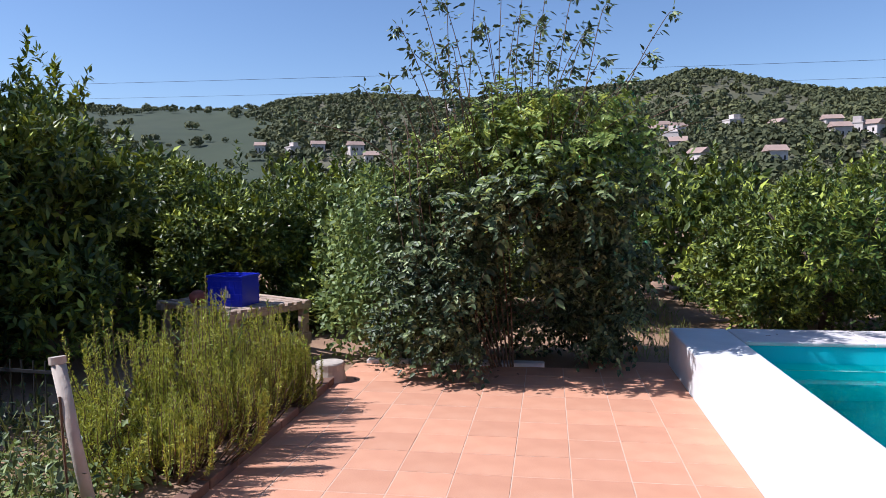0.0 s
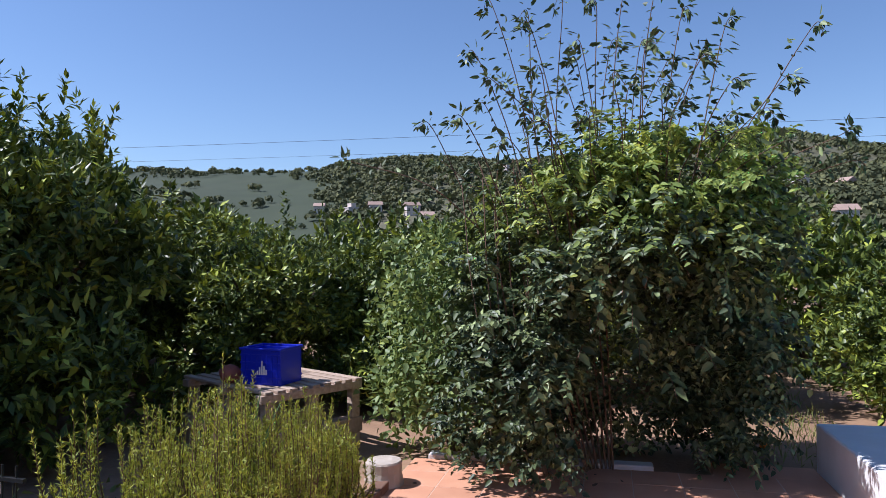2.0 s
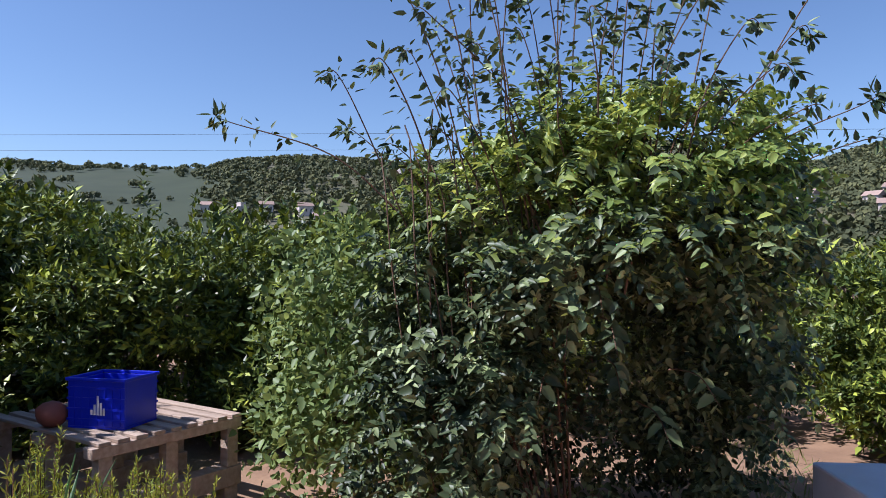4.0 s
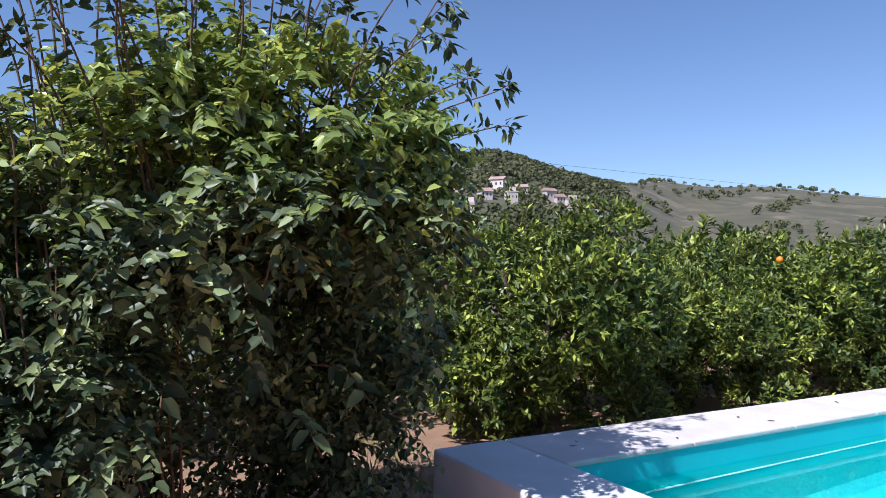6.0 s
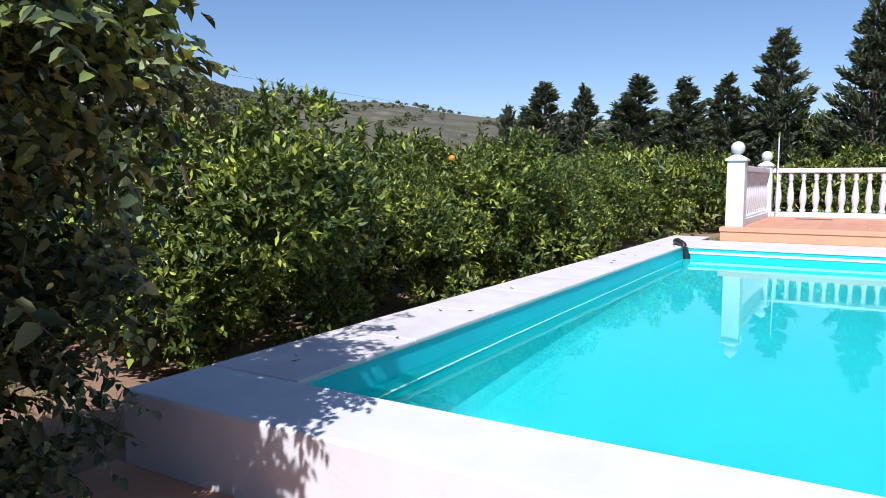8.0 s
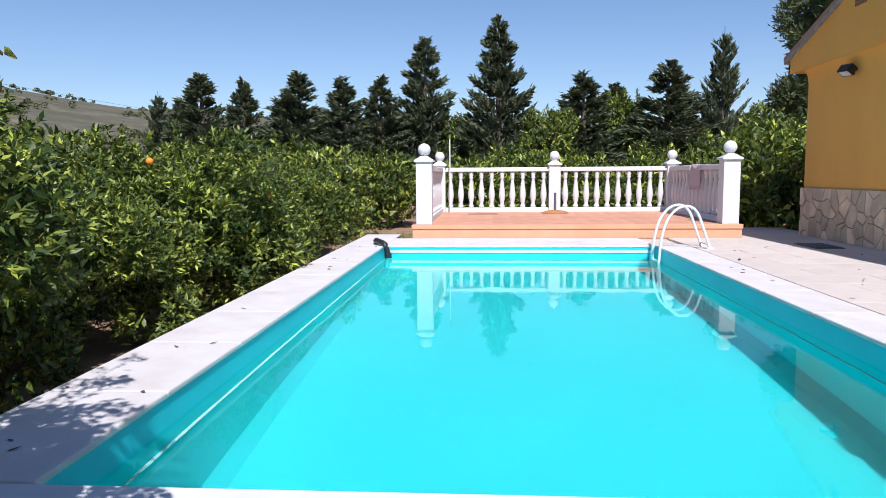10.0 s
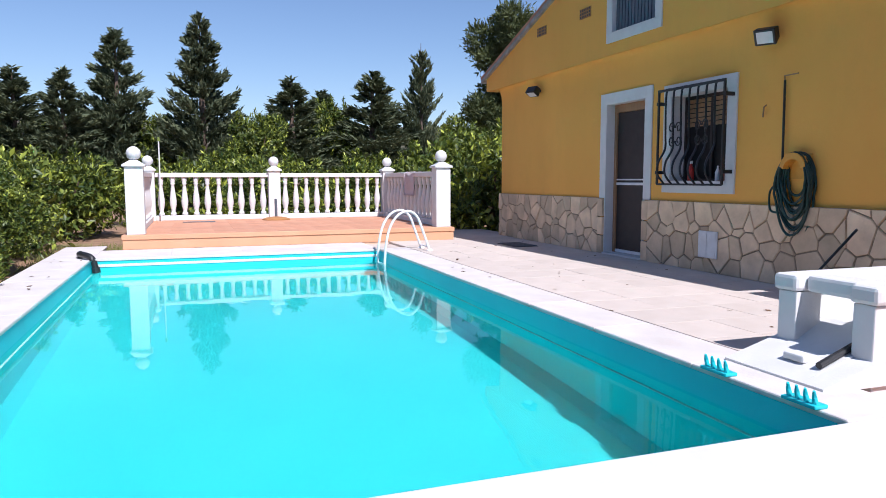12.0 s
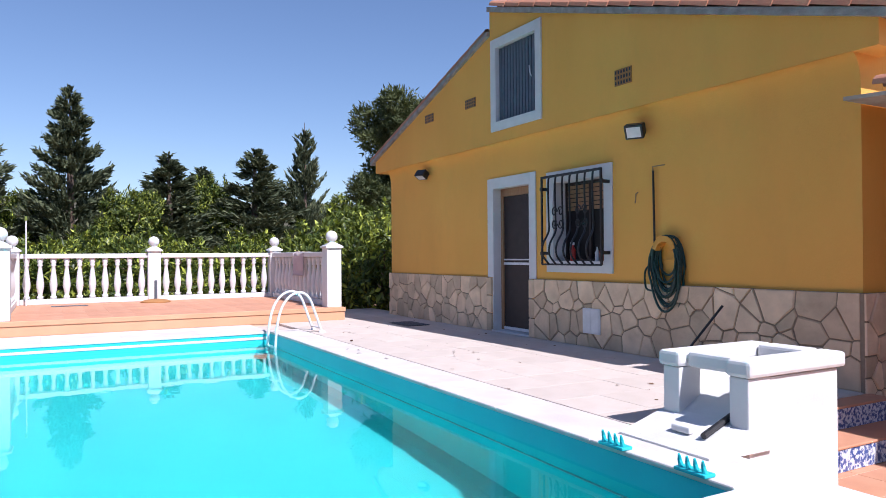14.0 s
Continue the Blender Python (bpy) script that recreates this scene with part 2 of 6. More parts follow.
def lathe(prof, x=0, y=0, seg=12):
    bm = bmesh.new()
    add_lathe(bm, prof, x, y, seg)
    return bm


def curve_pts(ctrl, n=24):
    """A smooth line through control points."""
    c = [Vector(p) for p in ctrl]
    c = [2 * c[0] - c[1]] + c + [2 * c[-1] - c[-2]]
    out = []
    for i in range(1, len(c) - 2):
        for k in range(n):
            t = k / n
            out.append(0.5 * (2 * c[i] + (c[i + 1] - c[i - 1]) * t + (2 * c[i - 1] - 5 * c[i] + 4 * c[i + 1] - c[i + 2]) * t * t + (3 * c[i] - c[i - 1] - 3 * c[i + 1] + c[i + 2]) * t ** 3))
    out.append(c[-2])
    return out


def unit(a):
    return a / np.maximum(np.linalg.norm(a, axis=1, keepdims=True), 1e-6)


def leaf_mesh(name, P, A, N, length, width, fine=False, droop=0.0):
    """One mesh of leaves: bases P, directions A, faces towards N, lengths and widths per leaf."""
    n = len(P)
    A = unit(A)
    S = unit(np.cross(A, N))
    N = np.cross(S, A)
    ln, w = np.broadcast_to(length, n)[:, None], np.broadcast_to(width, n)[:, None]
    if fine:
        cols = [P, P + A * ln * 0.22 - S * w * 0.46 + N * w * 0.12, P + A * ln * 0.6 - S * w * 0.4 + N * w * 0.1 - N * ln * droop * 0.4,
                P + A * ln - N * ln * droop, P + A * ln * 0.6 + S * w * 0.4 + N * w * 0.1 - N * ln * droop * 0.4, P + A * ln * 0.22 + S * w * 0.46 + N * w * 0.12]
        k, faces = 6, np.array([[0, 1, 2, 3], [0, 3, 4, 5]])
    else:
        cols = [P, P + A * ln * 0.45 - S * w * 0.5 + N * w * 0.15, P + A * ln, P + A * ln * 0.45 + S * w * 0.5 + N * w * 0.15]
        k, faces = 4, np.array([[0, 1, 2], [0, 2, 3]])
    V = np.stack(cols, 1).reshape(-1, 3)
    F = (faces[None] + (np.arange(n) * k)[:, None, None]).reshape(-1, faces.shape[1])
    me = bpy.data.meshes.new(name)
    me.vertices.add(len(V))
    me.vertices.foreach_set("co", V.astype(np.float32).ravel())
    me.loops.add(F.size)
    me.loops.foreach_set("vertex_index", F.astype(np.int32).ravel())
    me.polygons.add(len(F))
    me.polygons.foreach_set("loop_start", (np.arange(len(F)) * F.shape[1]).astype(np.int32))
    me.update(calc_edges=True)
    return me


def leaves(name, parent, mat, P, A, N, length, width, fine=False, droop=0.0, label=""):
    me = leaf_mesh(name, P, A, N, length, width, fine, droop)
    me.materials.append(mat)
    ob = new(name, me)
    if parent:
        ob.parent = parent
    if label:
        ob["label"] = label
    return ob


def sphere_dirs(n):
    return unit(rng.normal(size=(n, 3)))


def lobes_cloud(lobes, per_area, jitter=0.12, inner=0.5):
    """Leaf bases on and just inside lumpy ellipsoid lobes: rows of centre and radii."""
    out, nor = [], []
    for cx, cy, cz, rx, ry, rz in lobes:
        area = 4 * math.pi * ((rx * ry) ** 1.6 / 3 + (rx * rz) ** 1.6 / 3 + (ry * rz) ** 1.6 / 3) ** (1 / 1.6)
        n = int(area * per_area)
        d = sphere_dirs(n)
        rad = inner + (1 - inner) * rng.random(n) ** 0.45 + rng.normal(0, jitter, n)
        p = d * rad[:, None] * np.array([rx, ry, rz]) + np.array([cx, cy, cz])
        out.append(p)
        nor.append(unit(d / np.array([rx, ry, rz])))
    return np.concatenate(out), np.concatenate(nor)


def sprigs(P, Nr, k, spread, up=0.35):
    """Turn each twig end into k leaves round it."""
    n = len(P)
    base = np.repeat(P, k, 0) + rng.normal(0, spread, (n * k, 3))
    A = unit(np.repeat(unit(Nr + rng.normal(0, 0.5, (n, 3)) + np.array([0, 0, up])), k, 0) + rng.normal(0, 0.75, (n * k, 3)))
    N = unit(np.repeat(Nr, k, 0) * 0.6 + rng.normal(0, 0.6, (n * k, 3)) + np.array([0, 0, 0.7]))
    return base, A, N

# ---- setting: ground, hills ----
PX0, PX1, PY0, PY1 = 1.94, 10.07, 4.08, 8.02      # pool, inner edges
WX0, WY1 = 1.45, 8.60                             # outer faces of the raised pool wall
DECK, TERR, WATER = 0.34, 0.56, 0.17
HOUSE_Y, HOUSE_X0, HOUSE_X1 = 1.26, 2.98, 11.85
PC = Vector(((PX0 + PX1) / 2, (PY0 + PY1) / 2))
RIDGE = [(-180, 4), (-120, 3), (-60, 5), (-37, 6.5), (-31, 6.7), (-27.5, 6.65), (-23.6, 6.95), (-21.8, 7.6), (-17, 7.95), (-12, 7.9), (-9, 7.6), (-2, 8.0), (4.1, 8.4), (7.1, 8.5), (9.7, 9.1), (12.5, 8.85), (14.3, 8.35), (17, 7.6), (20, 7.1),
         (22.8, 6.9), (25, 7.5), (27.6, 8.05), (29.3, 8.2), (31, 8.75), (33.1, 9.05), (35.6, 8.5), (38.3, 7.6), (40.4, 7.1), (43.4, 6.45), (47.6, 6.4), (50.6, 6.0), (53.8, 5.95), (56.5, 5.65), (59.3, 5.2), (63, 4.8), (75, 4.2), (111, 4.0), (150, 3), (180, 4)]


def ridge_at(az):
    return float(np.interp(az, [r[0] for r in RIDGE], [r[1] for r in RIDGE]))


def ridge_dist(az):
    return float(np.interp(az, [-180, -30, 0, 20, 40, 48, 70, 180], [700, 640, 480, 460, 520, 950, 1100, 800]))


def land_height(az, r):
    rd = ridge_dist(az)
    top = math.tan(radians(ridge_at(az) - (0.35 if -24 < az < 44 else 0.1))) * rd + 1.4
    t = max(0.0, (r - 0.25 * rd) / (0.75 * rd))
    p = noise.noise(Vector((math.sin(radians(az)) * r * 0.012, math.cos(radians(az)) * r * 0.012, 3.0)))
    if r <= rd:
        return top * (t * t * (3 - 2 * t)) ** 0.9 + 9 * p * min(1, t * 3) * (1 - t)
    return top * max(0.55, 1 - 0.5 * (r - rd) / rd)


def make_ground():
    bm = bmesh.new()
    rings, na = [], 360
    radii = [0, 0.35, 3, 8, 16, 30, 50, 80, 110] + [140 + 30 * i for i in range(30)] + [1150, 1400, 1800]
    for i, r in enumerate(radii):
        ring = []
        for k in range(na):
            az = -180 + 360 * k / na
            s, c = math.sin(radians(az)), math.cos(radians(az))
            hx, hy = (PX1 - PX0) / 2 + 0.2, (PY1 - PY0) / 2 + 0.2
            q = 1 / max(abs(s) / hx, abs(c) / hy)
            rr = q + r if i < 4 else max(q + r, r)
            z = -0.03 if i < 9 else land_height(az, rr) - 0.03
            if 3 <= i < 9:
                z += 0.02 * noise.noise(Vector((s * rr, c * rr, 0)))
            ring.append(bm.verts.new((PC.x + s * rr, PC.y + c * rr, z)))
        rings.append(ring)
    for r0, r1 in zip(rings, rings[1:]):
        for k in range(na):
            bm.faces.new((r0[k], r0[(k + 1) % na], r1[(k + 1) % na], r1[k]))
    g = link_bm("ground", bm, M_SOIL, None, smooth=True)
    return tagged(g, "bare reddish soil with dry grass, rising to hills", "ground", kind="structure")


def hill_material():
    m = material("hillside", (0.115, 0.105, 0.058), (0.07, 0.073, 0.036), 0.03, 0.95, 0.0, stain=0.5, stain_col=(0.24, 0.185, 0.13), stain_scale=0.012)
    return m


ground = make_ground()
ground.data.materials.append(hill_material())
ground.data.materials.append(material("scrub_hillside", (0.042, 0.055, 0.024), (0.03, 0.042, 0.018), 0.05, 0.95, 0.0, stain=0.4, stain_col=(0.07, 0.072, 0.04), stain_scale=0.02))
ground.data.materials.append(material("rocky_hillside", (0.125, 0.105, 0.062), (0.066, 0.068, 0.038), 0.05, 0.95, 0.0, stain=0.6, stain_col=(0.3, 0.24, 0.18), stain_scale=0.025))
for p in ground.data.polygons:
    d = Vector(p.center[:2]) - PC
    if d.length > 90:
        bearing = math.degrees(math.atan2(d.x, d.y))
        p.material_index = 2 if bearing < -20 else 3 if bearing > 40 else 1


def far_clumps(name, spots, sizes, per, mat, label, leaf=0.5):
    """Trees too far off to count: loose clumps of leaf sprays."""
    n = len(spots)
    d = sphere_dirs(n * per)
    d[:, 2] = np.abs(d[:, 2]) * 0.9 - 0.1
    sz = np.repeat(sizes, per)
    c = np.repeat(spots, per, 0)
    shape = np.array([1.0, 1.0, 1.1])
    P = c + d * shape * (sz * (0.55 + 0.5 * rng.random(n * per)))[:, None] * 0.55 + np.array([0, 0, 0.42])[None] * sz[:, None]
    A = unit(np.cross(d, rng.normal(size=d.shape)))
    ob = leaves(name, None, mat, P - A * (sz * leaf * 0.5)[:, None], A, d + rng.normal(0, 0.35, d.shape), sz * leaf, sz * leaf * 0.8)
    return tagged(ob, label, "woods", kind="stuff")


def hill_woods():
    spots, sizes = [], []
    while len(spots) < 9000:
        az = rng.uniform(-42, 76)
        rd = ridge_dist(az)
        r = rd * rng.uniform(0.16, 1.0) ** 0.7
        dens = noise.noise(Vector((math.sin(radians(az)) * r * 0.02, math.cos(radians(az)) * r * 0.02, 9))) + 0.55
        if az > 44:
            dens -= 0.85
        if az < -24:
            dens -= 0.75
        if rng.random() > dens + 0.25:
            continue
        spots.append((PC.x + math.sin(radians(az)) * r, PC.y + math.cos(radians(az)) * r, land_height(az, r) - 0.6))
        sizes.append(rng.uniform(2.2, 4.8) * (rd / 500) ** 0.5)
    far_clumps("hillside_woods", np.array(spots), np.array(sizes), 30, L_FAR, "dark green pine woods on far hillsides", 0.4)


hill_woods()

# ---- setting: lower terrace, pool, deck ----
FX0, FX1, FY0, FY1 = -1.46, WX0, -2.2, 8.35
floor = tagged(link_bm("floor", box(FX0, FY0, -0.12, WX0 - 0.003, FY1, -0.0018), M_GROUT), "terracotta tiled terrace floor", "floor", kind="structure")
tagged(link_bm("floor_4", box(0.72, FY1 + 0.001, -0.12, WX0 - 0.003, 8.66, -0.002), M_TERRACOTTA), "terracotta floor strip by the pool corner", "floor", kind="structure")
floor2 = tagged(link_bm("floor_2", box(WX0 + 0.001, FY0, -0.12, 2.94, 3.6, -0.0018), M_GROUT), "terracotta tiled floor beside the steps", "floor", kind="structure")


def pool_basin():
    bm = bmesh.new()
    d = 1.05
    zr = DECK - 0.03
    # walls with a sloped toe, open at the top
    rings = []
    for o, z in ((0.0, zr), (-0.01, WATER - 0.05), (-0.01, -d + 0.1), (-0.12, -d)):
        rings.append([bm.verts.new(v) for v in ((PX0 - o, PY0 - o, z), (PX1 + o, PY0 - o, z), (PX1 + o, PY1 + o, z), (PX0 - o, PY1 + o, z))])
    for r0, r1 in zip(rings, rings[1:]):
        for k in range(4):
            bm.faces.new((r0[k], r0[(k + 1) % 4], r1[(k + 1) % 4], r1[k]))
    bm.faces.new(rings[-1])
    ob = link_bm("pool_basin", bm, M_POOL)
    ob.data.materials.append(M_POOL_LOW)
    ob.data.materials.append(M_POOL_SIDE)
    # submerged walls take the paler paint, with the water's scattered light in its colour
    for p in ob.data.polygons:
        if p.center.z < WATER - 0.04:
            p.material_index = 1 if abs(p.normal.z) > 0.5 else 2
    return tagged(ob, "turquoise painted rectangular swimming pool basin", "pool", kind="structure")


def water_material():
    m = bpy.data.materials.new("pool_water")
    m.use_nodes = True
    n, l = m.node_tree.nodes, m.node_tree.links
    tr = n.new("ShaderNodeBsdfRefraction")
    tr.inputs["Color"].default_value = (0.6, 0.985, 0.97, 1)
    tr.inputs["Roughness"].default_value, tr.inputs["IOR"].default_value = 0.0, 1.33
    gl = n.new("ShaderNodeBsdfGlossy")
    gl.inputs["Roughness"].default_value = 0.0
    fr = n.new("ShaderNodeFresnel")
    fr.inputs[0].default_value = 1.29
    tx = n.new("ShaderNodeTexNoise")
    tx.inputs["Scale"].default_value, tx.inputs["Detail"].default_value = 2.2, 3
    co = n.new("ShaderNodeTexCoord")
    l.new(co.outputs["Object"], tx.inputs[0])
    bp = n.new("ShaderNodeBump")
    bp.inputs["Strength"].default_value, bp.inputs["Distance"].default_value = 0.04, 0.03
    l.new(tx.outputs[0], bp.inputs["Height"])
    l.new(bp.outputs[0], gl.inputs["Normal"])
    l.new(bp.outputs[0], tr.inputs["Normal"])
    l.new(bp.outputs[0], fr.inputs["Normal"])
    mx = n.new("ShaderNodeMixShader")
    l.new(fr.outputs[0], mx.inputs[0])
    l.new(tr.outputs[0], mx.inputs[1])
    l.new(gl.outputs[0], mx.inputs[2])
    l.new(mx.outputs[0], n["Material Output"].inputs[0])
    return m


pool_basin()
bm = bmesh.new()
bm.faces.new([bm.verts.new(v) for v in ((PX0 + 0.006, PY0 + 0.006, WATER), (PX1 - 0.006, PY0 + 0.006, WATER), (PX1 - 0.006, PY1 - 0.006, WATER), (PX0 + 0.006, PY1 - 0.006, WATER))])
water = tagged(link_bm("water", bm, water_material()), "still clear turquoise pool water", "water", kind="structure")
water.visible_shadow = False
tagged(link_bm("trim_far", box(PX1 - 0.014, PY0 + 0.03, 0.225, PX1 - 0.002, PY1 - 0.03, 0.262, 0.003), M_COPING), "pale tiled band on the far pool wall", "trim", kind="structure")
bm = bmesh.new()
for a, b in (((PX0 + 0.05, PY0 + 0.014), (PX1 - 0.05, PY0 + 0.014)), ((PX0 + 0.05, PY1 - 0.012), (PX1 - 0.05, PY1 - 0.012))):
    add_tube(bm, [(*a, -0.08), (*b, -0.08)], 0.014, 6)
tagged(link_bm("trim_under_water", bm, M_COPING), "pale ledge line under the water", "trim", kind="structure")
# masonry round the basin and the raised near and left walls
bm = bmesh.new()
add_box(bm, WX0, 3.615, -0.2, PX0 + 0.006, WY1 + 0.004, DECK, 0.016)
add_box(bm, PX0 + 0.007, PY1 + 0.005, -0.2, 12.0, WY1, DECK - 0.035)
add_box(bm, PX0 + 0.007, 3.62, -0.2, PX1 + 0.1, PY0 - 0.005, DECK - 0.035)
add_box(bm, PX1 + 0.005, PY0 - 0.004, -0.2, 11.24, PY1 + 0.004, DECK - 0.035)
tagged(link_bm("pool_wall", bm, M_WHITE), "white painted low masonry wall around the pool", "pool wall", kind="structure")


def coping(name, x0, y0, x1, y1, along):
    e = empty(name)
    tagged(e, "pale worn concrete coping along the pool edge", "coping", kind="structure")
    n = max(1, round(((x1 - x0) if along == "x" else (y1 - y0)) / 1.0))
    for i in range(n):
        if along == "x":
            a, b = x0 + (x1 - x0) * i / n, x0 + (x1 - x0) * (i + 1) / n
            bm = box(a + 0.001, y0, DECK - 0.034, b - 0.001, y1, DECK, 0.01)
        else:
            a, b = y0 + (y1 - y0) * i / n, y0 + (y1 - y0) * (i + 1) / n
            bm = box(x0, a + 0.0005, DECK - 0.034, x1, b - 0.0005, DECK, 0.004)
        part("slab", bm, M_COPING, e)


coping("coping_left", PX0 + 0.014, PY1 - 0.012, 12.0, WY1 + 0.004, "x")
coping("coping_far", PX1 - 0.012, PY0 + 0.002, 11.22, PY1 - 0.014, "y")
coping("coping_right", PX0 + 0.014, 3.615, PX1 + 0.1, PY0 + 0.0, "x")
# deck beside the house
bm = bmesh.new()
add_box(bm, 2.95, HOUSE_Y - 0.3, -0.2, 13.5, 3.612, DECK - 0.006)
add_box(bm, PX1 + 0.104, 3.614, -0.2, 13.5, PY0, DECK - 0.0345)
deck = tagged(link_bm("deck", bm, M_DECK), "pale paved deck between pool and house", "deck", kind="structure")

# ---- house ----


def wall_grid(x0, x1, z0, z1, holes, ya, yb, xs_extra=()):
    """A wall in the plane of x and z with rectangular openings, thickness ya to yb."""
    xs = sorted({x0, x1, *[h[0] for h in holes], *[h[1] for h in holes], *xs_extra})
    zs = sorted({z0, z1, *[h[2] for h in holes], *[h[3] for h in holes]})
    solid = lambda i, j: 0 <= i < len(xs) - 1 and 0 <= j < len(zs) - 1 and not any(h[0] <= (xs[i] + xs[i + 1]) / 2 <= h[1] and h[2] <= (zs[j] + zs[j + 1]) / 2 <= h[3] for h in holes)
    bm = bmesh.new()
    q = lambda *c: bm.faces.new([bm.verts.new(v) for v in c])
    for i in range(len(xs) - 1):
        for j in range(len(zs) - 1):
            if not solid(i, j):
                continue
            a, b, c, d = xs[i], xs[i + 1], zs[j], zs[j + 1]
            q((a, yb, c), (b, yb, c), (b, yb, d), (a, yb, d))
            q((a, ya, c), (a, ya, d), (b, ya, d), (b, ya, c))
            if not solid(i - 1, j):
                q((a, ya, c), (a, yb, c), (a, yb, d), (a, ya, d))
            if not solid(i + 1, j):
                q((b, ya, c), (b, ya, d), (b, yb, d), (b, yb, c))
            if not solid(i, j - 1):
                q((a, ya, c), (b, ya, c), (b, yb, c), (a, yb, c))
            if not solid(i, j + 1):
                q((a, ya, d), (a, yb, d), (b, yb, d), (b, ya, d))
    bmesh.ops.remove_doubles(bm, verts=bm.verts[:], dist=0.0005)
    return bm


DOOR = (7.41, 8.325, DECK, 2.42)
WIN = (5.94, 6.925, 1.34, 2.38)
GY = 1.38
tagged(link_bm("wall_gable", wall_grid(HOUSE_X0, HOUSE_X1, -0.2, 3.04, [DOOR, WIN], HOUSE_Y - 0.3, HOUSE_Y), M_YELLOW), "ochre yellow rendered house wall", "wall", kind="structure")
bm = bmesh.new()
UW = (7.09, 8.055, 3.30, 4.385)
roof_r = lambda x: 3.24 + (x - 2.77) * (4.93 - 3.24) / (8.21 - 2.77)
roof_l = lambda x: 3.25 + (12.30 - x) * (4.58 - 3.25) / (12.30 - 8.21)
add_prism(bm, [(8.21, 3.03), (12.30, 3.03), (12.30, roof_l(12.3)), (8.21, roof_l(8.21))], "y", 1.0, GY)
add_prism(bm, [(UW[1], 3.03), (8.21, 3.03), (8.21, roof_r(8.21)), (UW[1], roof_r(UW[1]))], "y", 1.0, GY)
add_prism(bm, [(UW[0], 3.03), (UW[1], 3.03), (UW[1], UW[2]), (UW[0], UW[2])], "y", 1.0, GY)
add_prism(bm, [(UW[0], UW[3]), (UW[1], UW[3]), (UW[1], roof_r(UW[1])), (UW[0], roof_r(UW[0]))], "y", 1.0, GY)
add_prism(bm, [(2.77, 3.03), (UW[0], 3.03), (UW[0], roof_r(UW[0])), (2.77, roof_r(2.77))], "y", 1.0, GY)
bmesh.ops.remove_doubles(bm, verts=bm.verts[:], dist=0.0005)
tagged(link_bm("wall_gable_upper", bm, M_YELLOW), "ochre gable wall jutting out over a cove", "wall", kind="structure")
cove = [(HOUSE_Y + 0.001, 3.028)] + [(HOUSE_Y + 0.001 + (GY - HOUSE_Y - 0.003) * (1 - math.cos(a)), 2.76 + 0.268 * math.sin(a)) for a in np.linspace(0, math.pi / 2, 15)]
tagged(link_bm("trim", prism(cove, "x", HOUSE_X0, HOUSE_X1), M_YELLOW), "ochre rendered cove under the gable", "trim", kind="structure")
tagged(link_bm("wall_side", box(HOUSE_X0, -8.0, -0.2, HOUSE_X0 + 0.3, HOUSE_Y - 0.302, 3.2), M_YELLOW), "ochre house wall under the porch", "wall", kind="structure")
tagged(link_bm("wall_far_side", box(HOUSE_X1 - 0.3, -8.0, -0.2, HOUSE_X1, HOUSE_Y - 0.302, 3.2), M_YELLOW), "ochre house side wall", "wall", kind="structure")
tagged(link_bm("wall_back", box(HOUSE_X0, -8.3, -0.2, HOUSE_X1, -8.002, 3.2), M_YELLOW), "ochre house back wall", "wall", kind="structure")
tagged(link_bm("wall_porch", box(-4.5, -2.5, -0.2, HOUSE_X0 - 0.003, -2.22, 3.0), M_YELLOW), "ochre wall at the back of the porch", "wall", kind="structure")
tagged(link_bm("floor_3", box(HOUSE_X0 + 0.3, -8.0, 0.2, HOUSE_X1 - 0.3, HOUSE_Y - 0.3, 0.3), M_GROUT), "plain indoor floor", "floor", kind="structure")


